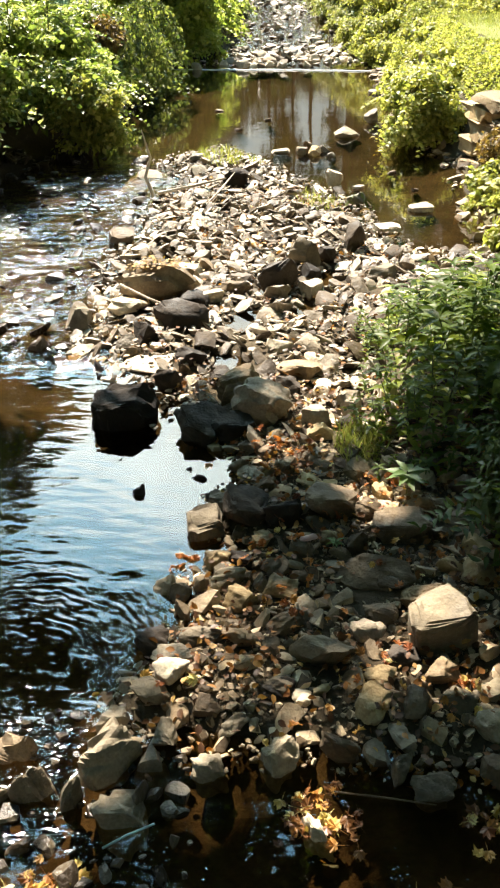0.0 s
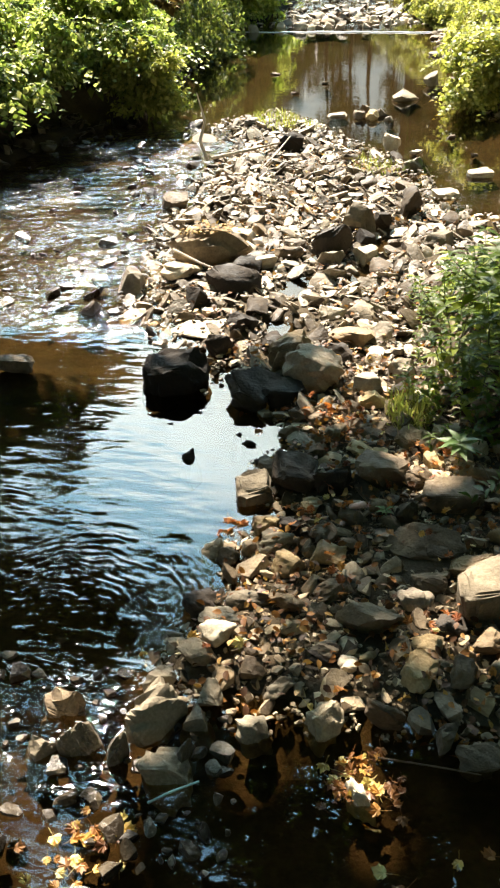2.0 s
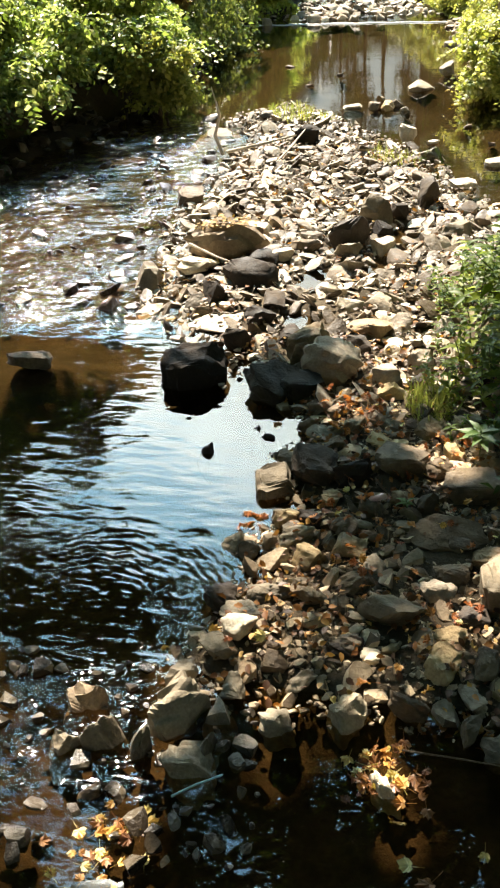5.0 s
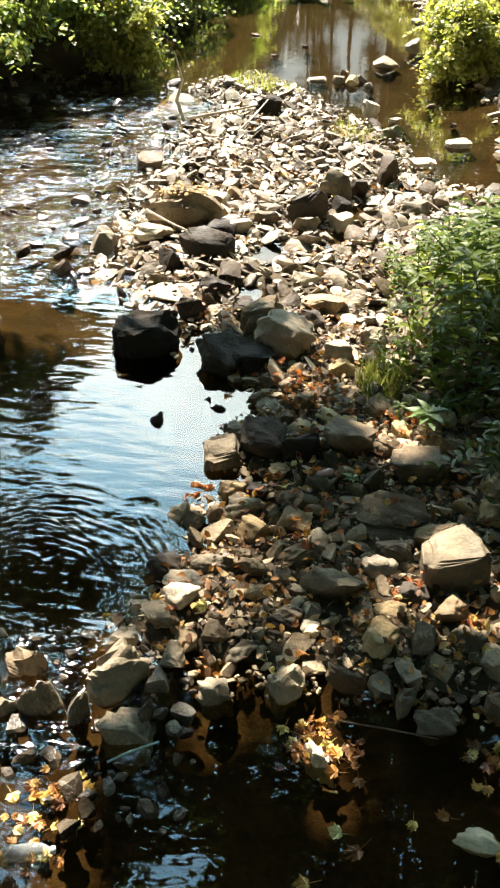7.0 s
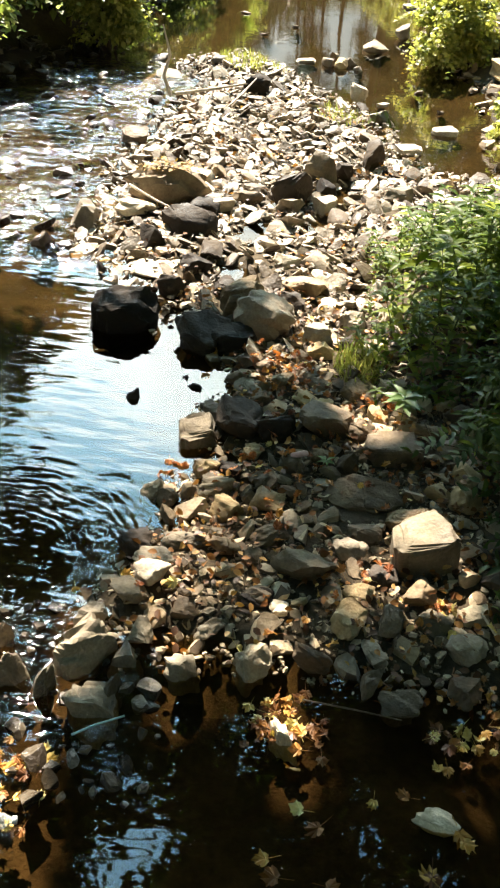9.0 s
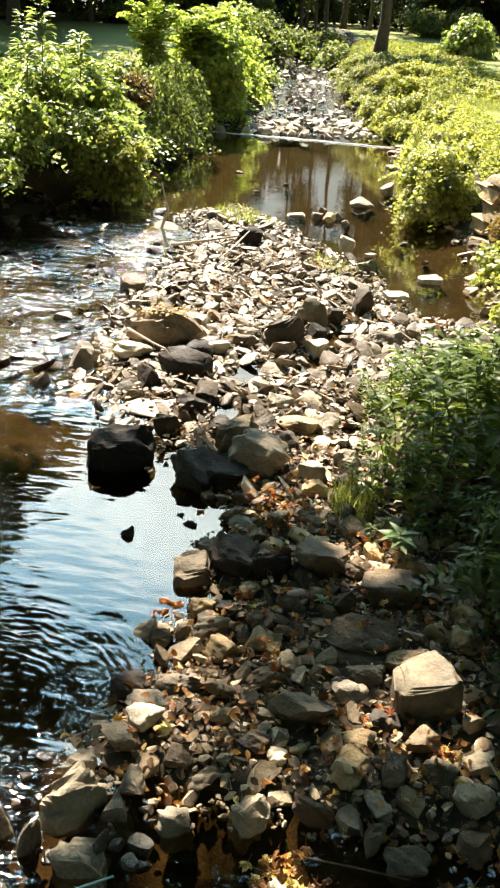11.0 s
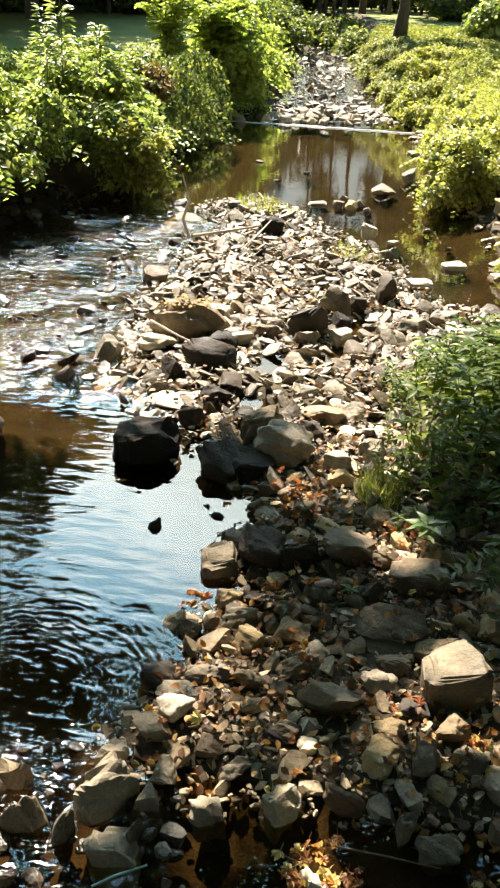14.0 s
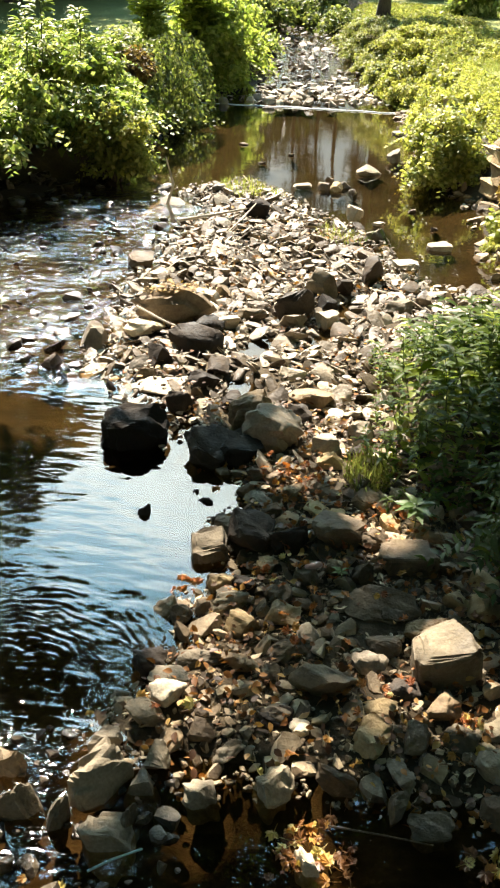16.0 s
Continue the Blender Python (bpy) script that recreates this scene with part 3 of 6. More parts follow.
def leaf_arrays(shape, pos, axis, normal, size):
    v0, f0 = shape
    axis = axis / (np.linalg.norm(axis, axis=1, keepdims=True) + 1e-9)
    across = np.cross(axis, normal)
    across /= np.linalg.norm(across, axis=1, keepdims=True) + 1e-9
    up = np.cross(across, axis)
    v = pos[:, None] + size[:, None, None] * (v0[None, :, 0, None] * across[:, None] + v0[None, :, 1, None] * axis[:, None] + v0[None, :, 2, None] * up[:, None])
    k = len(pos)
    f = f0[None] + (np.arange(k) * len(v0))[:, None, None]
    return v.reshape(-1, 3), f.reshape(-1, 3)


def unit(a):
    return a / (np.linalg.norm(a, axis=-1, keepdims=True) + 1e-9)


def clump_leaves(centres, radii, count, size, shape=BLADE, droop=0.35, spread=0.55, flat=0.75, up_only=True):
    """Leaves on the outside of many small ellipsoid clumps."""
    k = RNG.integers(0, len(centres), count)
    d = unit(RNG.normal(size=(count, 3)))
    if up_only:
        d[:, 2] = np.where(d[:, 2] < -0.35, -d[:, 2], d[:, 2])
    r = radii[k] * np.clip(RNG.normal(0.82, 0.3, count), 0.15, 1.7)
    pos = centres[k] + d * r[:, None] * np.array([1, 1, flat])
    nrm = unit(d + 0.55 * np.array([0, 0, 1.0]) + spread * RNG.normal(size=(count, 3)))
    ax = RNG.normal(size=(count, 3)) + 0.7 * d
    ax -= nrm * (ax * nrm).sum(1, keepdims=True)
    ax = unit(ax) - np.array([0, 0, droop])
    return leaf_arrays(shape, pos, ax, nrm, size * RNG.uniform(0.6, 1.3, count))


def mound_clumps(rx, ry, h, n, cr, low=0.0):
    """Centres of clumps over a mound, with an uneven outline."""
    d = unit(RNG.normal(size=(n, 3)))
    d[:, 2] = np.abs(d[:, 2])
    s = RNG.uniform(0.55, 0.98, n)
    c = d * np.array([rx, ry, h]) * s[:, None]
    c[:, 2] = np.maximum(c[:, 2], low)
    return c, cr * RNG.uniform(0.6, 1.35, n)


def spray_leaves(centres, n, length, size, shape):
    """Leaves in two rows along arching twigs that stick out of the thicket."""
    k = RNG.integers(0, len(centres), n)
    out = unit(centres[k] * np.array([1, 1, 0.6]) + 0.25 * RNG.normal(size=(n, 3)))
    out[:, 2] = np.abs(out[:, 2]) * 0.7 + 0.15
    L = length * RNG.uniform(0.6, 1.3, n)
    m = 14
    u = np.linspace(0.15, 1, m)
    pos = centres[k][:, None] + out[:, None] * (L[:, None] * u)[:, :, None] * 1.25
    pos[:, :, 2] -= 0.75 * L[:, None] * u[None] ** 2
    side = unit(np.cross(out, (0, 0, 1.0)))
    sgn = np.where(np.arange(m) % 2, 1.0, -1.0)
    ax = side[:, None] * sgn[None, :, None] + 0.6 * out[:, None] - np.array([0, 0, 0.25])
    nm = np.array([0, 0, 1.0]) + 0.9 * RNG.normal(size=(n, m, 3))
    return leaf_arrays(shape, pos.reshape(-1, 3), ax.reshape(-1, 3), nm.reshape(-1, 3), size * RNG.uniform(0.7, 1.2, n * m))


def bush(x, y, rx, ry, h, count, size, mat, label, name="bush", group="bank bushes", clumps=26, cr=0.5, shape=BLADE, z=None, droop=0.35):
    base = float(land_z(x, y)) if z is None else z
    b = thing(name, x, y, base, label, "bush", group)
    clumps = int(clumps * 1.7)
    c, r = mound_clumps(rx, ry, h, clumps, cr * 0.85)
    v, f = clump_leaves(c, r, int(count * 2.1), size * 1.08, shape, droop)
    sv, sf = spray_leaves(c, int(clumps * 1.1), 0.55 * min(rx, 1.2), size * 1.15, shape)
    inner = c * RNG.uniform(0.35, 0.7, (clumps, 1))
    iv, jf = clump_leaves(inner, r * 1.1, int(count * 0.5), size * 1.5, shape, droop)
    v, f = join_arrays([(v, f), (sv, sf), (iv, jf)])
    part_of("leaves", mesh_of("leaves", v, f), b, mat)
    chunks = []
    for k in range(0, clumps, 5):
        p = c[k]
        chunks.append(tube_arrays([(p[0] * 0.15, p[1] * 0.15, -0.15), (p[0] * 0.5, p[1] * 0.5, p[2] * 0.6), tuple(p)], [0.02, 0.014, 0.006], 5))
    v, f = join_arrays(chunks)
    part_of("tangle", mesh_of("tangle", v, f), b, STEM)
    return b


# ---------- stones ----------


def ico(sub):
    bm = bmesh.new()
    bmesh.ops.create_icosphere(bm, subdivisions=sub, radius=1.0)
    v = np.array([tuple(k.co) for k in bm.verts])
    f = np.array([[k.index for k in q.verts] for q in bm.faces])
    bm.free()
    return v, f


ICO = {k: ico(k) for k in (1, 2, 3, 4)}


def rock_shape(rng, sub, cuts=11, rough=0.035, block=False, hewn=False, skew=1.0, flat=0.97, worn=False):
    """A broken, water-worn stone in the unit ball: a ball cut flat by planes, then dented."""
    v, f = ICO[sub]
    box = rng.uniform(0.45, 0.9)
    v = np.sign(v) * np.abs(v) ** box
    n = unit(rng.normal(size=(cuts, 3)))
    c = rng.uniform(0.44, 0.84, cuts)
    if block:
        v = ICO[sub][0].copy()
        v = np.sign(v) * np.abs(v) ** 0.5
        c = rng.uniform(0.72, 1.1, cuts)
    if worn:
        v = ICO[sub][0].copy()
        c = rng.uniform(0.74, 1.05, cuts)
    if hewn:
        v = ICO[sub][0].copy()
        v = np.sign(v) * np.abs(v) ** 0.24
        v[:, 0] *= 1 + skew * (0.16 * rng.normal() * v[:, 1] + 0.1 * rng.normal() * v[:, 2])
        v[:, 1] *= 1 + skew * (0.16 * rng.normal() * v[:, 0] + 0.1 * rng.normal() * v[:, 2])
        v[:, 2] *= 1 + skew * 0.12 * rng.normal() * v[:, 0]
        c = rng.uniform(0.95, 1.3, cuts)
    n[0], c[0] = unit(np.array([0.25 * rng.normal(), 0.25 * rng.normal(), 1.0])), rng.uniform(0.45, 0.75) if not hewn else 0.9
    for a, b in zip(n, c):
        d = v @ a
        over = np.maximum(d - b, 0)
        v = v - (over * flat)[:, None] * a
    w = rng.uniform(2, 5, (3, 3))
    ph = rng.uniform(0, 6, 3)
    v = v * (1 + rough * sum(np.sin(v @ w[i] * 1.7 + ph[i]) for i in range(3)))[:, None]
    if sub > 2:
        w = rng.uniform(6, 12, (4, 3)) * rng.choice([-1, 1], (4, 3))
        ph = rng.uniform(0, 6, 4)
        v = v * (1 + 0.02 * sum(np.sin(v @ w[i] + ph[i]) for i in range(4)))[:, None]
    if sub > 3:
        w = rng.uniform(14, 30, (6, 3)) * rng.choice([-1, 1], (6, 3))
        ph = rng.uniform(0, 6, 6)
        v = v * (1 + 0.007 * sum(np.sin(v @ w[i] + ph[i]) for i in range(6)))[:, None]
    ext = v.max(0) - v.min(0)
    return (v - (v.max(0) + v.min(0)) / 2) / ext, f


PLACED = []
TONE_WORDS = {"grey": "grey-brown weathered sandstone", "brown": "brown weathered sandstone", "dark": "dark wet and shade-toned", "pale": "pale-toned",
              "ochre": "ochre lichen-stained sandstone", "moss": "moss-flecked"}
STONE_RNG = np.random.default_rng(3)


def stone(x, y, w, d, h, turn, tone, sink=0.25, sub=3, block=False, lift=0.0, lean=None, hewn=False, worn=False):
    """One loose stone with its own worn shape, bedded a little in what it lies on."""
    if sub == 3 and y < 6.5 and w > 0.13:
        sub = 4
    v, f = rock_shape(STONE_RNG, sub, 6 if block else 11, rough=0.05 if worn else 0.035, block=block, hewn=hewn, flat=0.84 if y < 5.2 and not hewn or worn else 0.97, worn=worn)
    g = float(land_z(x, y))
    wz = float(water_z(y))
    deep = max(0.0, wz - g)
    tall = h * 1.15 + deep
    v = v * np.array([w * 1.03, d * 1.03, tall])
    if deep > 0.05 and h < 0.12:
        under = np.clip((tall * 0.5 - h * 1.15 - v[:, 2]) / deep, 0, 1)
        v[:, :2] *= (1 + (1.6 if h < 0.06 and y > 8 else 0.5) * under)[:, None]
    me = mesh_of("stone", v, f)
    stone_shade(me)
    me.materials.append(STONE[tone])
    ob = new("stone", me)
    z = g + lift + tall * 0.5 - sink * 1.2 * min(h, 0.25) * (0.3 if deep > 0.02 else 1.0)
    rx, ry = STONE_RNG.uniform(-7, 7, 2)
    if lean is not None:
        rx, ry = lean
    ob.matrix_world = pose(x, y, z, rx, ry, turn)
    size = "large" if max(w, d) > 0.4 else "fist-sized" if max(w, d) < 0.16 else "angular"
    where = "standing in the stream" if g < wz - 0.04 else "on the gravel bar"
    tagged(ob, f"{size} {TONE_WORDS[tone]} stone lying {where}", "stone", "stones of the stream")
    PLACED.append((x, y, 0.42 * max(w, 0.8 * d)))
    return ob


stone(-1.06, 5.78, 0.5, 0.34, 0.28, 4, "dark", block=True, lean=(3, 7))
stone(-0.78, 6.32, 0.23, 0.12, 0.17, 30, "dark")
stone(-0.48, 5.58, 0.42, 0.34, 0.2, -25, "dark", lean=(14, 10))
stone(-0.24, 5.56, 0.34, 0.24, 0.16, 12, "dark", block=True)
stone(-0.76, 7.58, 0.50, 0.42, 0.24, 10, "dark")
# The dark tone paints in the shaded faces of this peaked stone.
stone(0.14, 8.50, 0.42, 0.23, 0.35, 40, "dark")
stone(0.12, 8.25, 0.30, 0.22, 0.18, 0, "pale")
stone(0.43, 9.14, 0.34, 0.19, 0.32, -30, "grey")
stone(0.68, 9.26, 0.20, 0.22, 0.22, 20, "dark")
stone(1.02, 9.64, 0.27, 0.28, 0.32, 10, "dark")
stone(1.50, 10.44, 0.30, 0.24, 0.07, 15, "pale", hewn=True, lean=(4, 3))
stone(2.03, 11.27, 0.31, 0.27, 0.065, 10, "pale", hewn=True, lean=(4, -3))
stone(1.01, 12.54, 0.24, 0.24, 0.22, 0, "pale")
stone(1.48, 15.95, 0.46, 0.34, 0.13, 15, "grey", lean=(8, 4))
stone(2.06, 17.26, 0.3, 0.28, 0.24, 35, "grey")
stone(0.63, 14.62, 0.2, 0.16, 0.1, -20, "brown")
stone(0.84, 14.5, 0.22, 0.18, 0.13, 15, "ochre")
stone(0.97, 14.78, 0.22, 0.18, 0.1, 40, "grey")
stone(0.74, 14.85, 0.2, 0.16, 0.17, 0, "brown")
stone(1.1, 14.42, 0.14, 0.1, 0.06, 10, "pale")
stone(1.33, 12.35, 0.2, 0.13, 0.05, 25, "pale")
stone(-1.68, 13.31, 0.43, 0.38, 0.05, 0, "pale", hewn=True)
stone(-0.39, 12.52, 0.36, 0.26, 0.27, 0, "dark")
stone(0.29, 14.8, 0.32, 0.2, 0.04, 0, "pale", hewn=True)
stone(-0.28, 8.38, 0.30, 0.20, 0.16, 0, "brown")
stone(-0.55, 8.10, 0.30, 0.16, 0.15, 30, "pale")
stone(0.47, 8.34, 0.24, 0.26, 0.15, 0, "pale")
stone(-1.69, 10.19, 0.31, 0.24, 0.14, 0, "brown")
stone(-2.04, 7.19, 0.21, 0.20, 0.09, 0, "brown")
stone(-1.41, 6.69, 0.11, 0.09, 0.08, 0, "dark")
stone(0.29, 6.48, 0.37, 0.29, 0.17, -20, "brown")
stone(0.15, 6.95, 0.27, 0.18, 0.11, 10, "pale")
stone(0.37, 6.96, 0.30, 0.24, 0.12, -15, "pale")
stone(-1.16, 6.95, 0.21, 0.13, 0.11, 0, "brown")
stone(1.23, 8.74, 0.37, 0.26, 0.15, 15, "grey")
stone(1.22, 11.59, 0.26, 0.25, 0.14, 0, "moss")
stone(-0.37, 4.38, 0.24, 0.22, 0.12, 18, "grey", hewn=True, lean=(8, -4))
# Deep shade is put into the dark tone of the next two stones.
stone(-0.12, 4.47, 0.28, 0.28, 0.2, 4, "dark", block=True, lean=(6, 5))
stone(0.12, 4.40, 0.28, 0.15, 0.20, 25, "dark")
stone(0.42, 4.52, 0.32, 0.32, 0.22, -15, "brown")
stone(0.23, 4.52, 0.11, 0.06, 0.08, 40, "pale")
stone(-0.57, 3.82, 0.13, 0.12, 0.09, 0, "grey")
stone(-0.47, 3.75, 0.13, 0.10, 0.07, 20, "grey")
stone(-0.45, 3.60, 0.11, 0.06, 0.08, -40, "brown")
stone(-0.22, 3.83, 0.22, 0.12, 0.11, 35, "grey")
stone(0.19, 3.85, 0.11, 0.09, 0.08, 0, "brown")
stone(0.63, 3.86, 0.48, 0.25, 0.11, -8, "brown")
stone(0.69, 3.77, 0.16, 0.09, 0.07, -25, "brown")
stone(0.28, 3.22, 0.31, 0.17, 0.17, -35, "grey")
stone(-0.33, 3.39, 0.26, 0.14, 0.08, 25, "grey")
stone(-0.47, 3.26, 0.22, 0.16, 0.06, 0, "grey")
stone(-0.59, 3.36, 0.18, 0.16, 0.09, 0, "dark")
stone(0.11, 3.47, 0.23, 0.13, 0.09, 30, "brown")
stone(-0.70, 2.60, 0.30, 0.17, 0.17, 50, "grey")
stone(-0.72, 2.84, 0.16, 0.09, 0.07, 25, "grey")
stone(-0.55, 2.98, 0.19, 0.15, 0.09, 20, "grey")
stone(-0.51, 2.61, 0.13, 0.12, 0.07, -15, "pale")
stone(-0.55, 2.43, 0.14, 0.08, 0.10, 55, "grey")
stone(-0.26, 2.58, 0.16, 0.14, 0.09, 0, "grey")
stone(-0.15, 2.80, 0.16, 0.09, 0.08, 30, "grey")
stone(-0.28, 2.91, 0.13, 0.12, 0.08, 0, "brown")
stone(0.55, 3.08, 0.17, 0.12, 0.06, 0, "ochre")
stone(0.67, 3.22, 0.18, 0.12, 0.08, 0, "dark")
stone(0.32, 2.66, 0.20, 0.11, 0.13, -30, "brown")
stone(0.58, 2.55, 0.14, 0.08, 0.11, 60, "grey")
stone(0.71, 2.47, 0.19, 0.13, 0.06, 0, "grey")
stone(0.17, 2.95, 0.09, 0.07, 0.05, 0, "pale")
stone(0.26, 3.00, 0.10, 0.05, 0.05, 30, "ochre")
stone(1.27, 3.25, 0.19, 0.15, 0.09, 0, "brown")
stone(0.06, 3.02, 0.16, 0.13, 0.08, 0, "dark")
stone(0.54, 4.14, 0.13, 0.12, 0.13, 0, "brown")
stone(0.81, 4.26, 0.36, 0.21, 0.15, 0, "brown", hewn=True)
stone(-1.01, 2.49, 0.20, 0.15, 0.13, 10, "grey")
stone(-1.14, 2.65, 0.20, 0.14, 0.10, -20, "brown")
stone(-1.17, 2.42, 0.15, 0.11, 0.07, 10, "grey")
stone(-0.84, 2.42, 0.12, 0.07, 0.13, 70, "grey")
stone(-0.62, 2.36, 0.23, 0.16, 0.08, 0, "grey")
stone(0.2, 2.27, 0.15, 0.08, 0.07, -55, "pale")
stone(0.80, 1.94, 0.19, 0.10, 0.03, 0, "pale")
stone(0.74, 2.52, 0.15, 0.08, 0.04, 0, "grey")
stone(-2.41, 6.03, 0.35, 0.26, 0.15, 0, "brown")
stone(-0.52, 5.08, 0.1, 0.05, 0.025, 20, "dark")
stone(-0.44, 4.98, 0.11, 0.07, 0.03, -10, "dark")
stone(-0.83, 4.79, 0.12, 0.10, 0.06, 20, "dark")
stone(-0.14, 4.01, 0.15, 0.15, 0.10, 0, "dark")
stone(-0.23, 3.91, 0.13, 0.12, 0.08, 0, "grey")
stone(-0.36, 3.81, 0.08, 0.13, 0.09, 0, "brown")
stone(0.02, 3.29, 0.10, 0.12, 0.07, 0, "brown")
stone(0.05, 3.03, 0.16, 0.11, 0.08, 0, "grey")
stone(0.17, 2.97, 0.10, 0.08, 0.04, 0, "pale")
stone(0.37, 3.26, 0.11, 0.14, 0.08, 0, "grey")
stone(-0.42, 2.85, 0.13, 0.16, 0.09, 0, "brown")
stone(-0.02, 5.8, 0.46, 0.42, 0.34, 20, "pale", sub=4, lean=(10, -8), worn=True)
stone(-0.2, 6.04, 0.36, 0.3, 0.32, 40, "brown", worn=True)
stone(0.88, 3.38, 0.34, 0.3, 0.27, 10, "grey", hewn=True, lean=(5, -5))
stone(0.86, 3.62, 0.28, 0.16, 0.16, 5, "ochre", block=True)
stone(-1.06, 8.3, 0.84, 0.5, 0.36, -8, "brown", lean=(-6, -5), worn=True)
stone(-1.3, 7.95, 0.4, 0.3, 0.14, 0, "pale")
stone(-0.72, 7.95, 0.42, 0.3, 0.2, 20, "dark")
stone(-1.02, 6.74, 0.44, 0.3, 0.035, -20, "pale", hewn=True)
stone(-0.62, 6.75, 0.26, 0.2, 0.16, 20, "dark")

# ---------- loose stones between them ----------


def scatter(poly_test, box, n, size_lo, size_hi, keep, rng, power=2.2, gap=0.72):
    """Places and sizes of stones thrown into a stretch of ground, with little overlap."""
    cell, out, grid = max(size_hi, 0.1), [], {}
    for px, py, pr in keep:
        grid.setdefault((int(px // cell), int(py // cell)), []).append((px, py, pr))
    sizes = np.sort(size_lo + (size_hi - size_lo) * rng.uniform(0, 1, n) ** power)[::-1]
    xs, ys = rng.uniform(box[0], box[1], n * 6), rng.uniform(box[2], box[3], n * 6)
    good = poly_test(xs, ys)
    xs, ys = xs[good], ys[good]
    k = 0
    for s in sizes:
        for _ in range(5):
            if k >= len(xs):
                return out
            x, y = xs[k], ys[k]
            k += 1
            cx, cy = int(x // cell), int(y // cell)
            near = [q for i in range(-3, 4) for j in range(-3, 4) for q in grid.get((cx + i, cy + j), ())]
            if all((x - q[0]) ** 2 + (y - q[1]) ** 2 > (gap * (q[2] + 0.42 * s)) ** 2 for q in near):
                grid.setdefault((cx, cy), []).append((x, y, 0.42 * s))
                out.append((x, y, s))
                break
    return out


def gravel_object(name, places, sub, mat, label, rng, lift=0.0, flat=(0.45, 0.85), rise=0.1, lean=0.22):
    protos = [rock_shape(rng, sub, 9, 0.02) for _ in range(24)]
    vs, fs, o = [], [], 0
    P = np.array(places)
    gz = np.maximum(land_z(P[:, 0], P[:, 1]), water_z(P[:, 1]) - 0.2 * P[:, 2])
    for (x, y, s), g in zip(places, gz):
        v, f = protos[rng.integers(len(protos))]
        h = s * rng.uniform(*flat)
        a, t1, t2 = rng.uniform(0, 2 * math.pi), rng.normal() * lean, rng.normal() * lean
        q = v * np.array([s * 1.1, s * rng.uniform(0.6, 0.95), h])
        ca, sa = math.cos(a), math.sin(a)
        q = q @ np.array([[ca, sa, 0], [-sa, ca, 0], [0, 0, 1]])
        q[:, 2] += t1 * q[:, 0] + t2 * q[:, 1]
        vs.append(q + np.array([x, y, g + h * rise + lift]))
        fs.append(f + o)
        o += len(v)
    me = mesh_of(name, np.concatenate(vs), np.concatenate(fs))
    stone_shade(me, 22)
    me.materials.append(mat)
    return tagged(new(name, me), label, "gravel", kind="stuff")


GR = np.random.default_rng(21)
near_test = lambda x, y: (bar_in(x, y) > 0.02) & (y < 5.7)
far_test = lambda x, y: (bar_in(x, y) > np.where(y < 6.5, 0.04, -0.2)) & (y >= 5.4) & (inside_by(PLANTS, x, y) < 0.25) & (gully(x, y) < 0.55)
NEAR = scatter(near_test, (-1.3, 2.6, 2.1, 5.8), 420, 0.075, 0.2, PLACED, GR, 1.4, 0.92)
NEAR += scatter(near_test, (-1.3, 2.6, 2.1, 5.8), 2800, 0.022, 0.075, PLACED + [(x, y, 0.42 * q) for x, y, q in NEAR], GR, 2.0, 0.97)
FAR = scatter(far_test, (-2.3, 3.2, 5.4, 9.0), 190, 0.14, 0.28, PLACED, GR, 1.6, 0.9)
FAR += scatter(far_test, (-2.3, 3.2, 9.0, 16.3), 330, 0.13, 0.25, PLACED, GR, 1.8, 0.9)
KEEP = PLACED + [(x, y, 0.42 * q) for x, y, q in FAR]
FAR += scatter(far_test, (-2.3, 3.2, 5.4, 9.0), 2600, 0.04, 0.16, KEEP, GR, 1.5, 0.98)
FAR += scatter(far_test, (-2.3, 3.2, 9.0, 16.3), 5200, 0.05, 0.16, KEEP, GR, 1.5, 0.98)
singles = sorted(NEAR, key=lambda q: -q[2])[:115] + sorted([q for q in FAR if q[1] < 10], key=lambda q: -q[2])[:15]
for x, y, s in singles:
    tone = ("grey", "brown", "grey", "pale", "brown", "ochre")[int(GR.integers(6))] if y < 5.5 else ("pale", "grey", "pale", "brown", "pale", "dark")[int(GR.integers(6))]
    stone(x, y, s, s * GR.uniform(0.6, 0.95), s * GR.uniform(0.42, 0.75), GR.uniform(0, 180), tone, 0.22, 3, lean=(GR.normal(7, 8), GR.normal(0, 8)))
taken = set(singles)
gravel_object("near_pebbles", [q for q in NEAR if q not in taken and q[2] < 0.055], 1, GRAVEL, "small grey and brown pebbles between the stones", GR)
gravel_object("near_gravel", [q for q in NEAR if q not in taken and q[2] >= 0.055], 2, GRAVEL, "grey and brown river pebbles of the gravel bar", GR)
gravel_object("bar_pebbles", [q for q in FAR if q not in taken and q[2] < 0.11], 1, GRAVEL_SUNLIT, "small stones of the gravel bar in paler sunlit colour", GR, 0.0, (0.28, 0.65), 0.2, 0.4)
gravel_object("bar_gravel", [q for q in FAR if q not in taken and q[2] >= 0.11], 2, GRAVEL_SUNLIT, "angular river stones of the gravel bar in paler sunlit colour", GR, 0.0, (0.2, 0.52), 0.24, 0.36)
CHIPS = [(x, y, s) for x, y, s in zip(GR.uniform(-1.3, 2.4, 3200), GR.uniform(2.1, 6.2, 3200), GR.uniform(0.012, 0.032, 3200))]
chip_ok = inside_by(BAR, np.array(CHIPS)[:, 0], np.array(CHIPS)[:, 1]) > -0.05
gravel_object("grit", [q for q, k in zip(CHIPS, chip_ok) if k], 1, GRAVEL, "coarse grit and small chips between the stones", GR, 0.004)
n = 4800
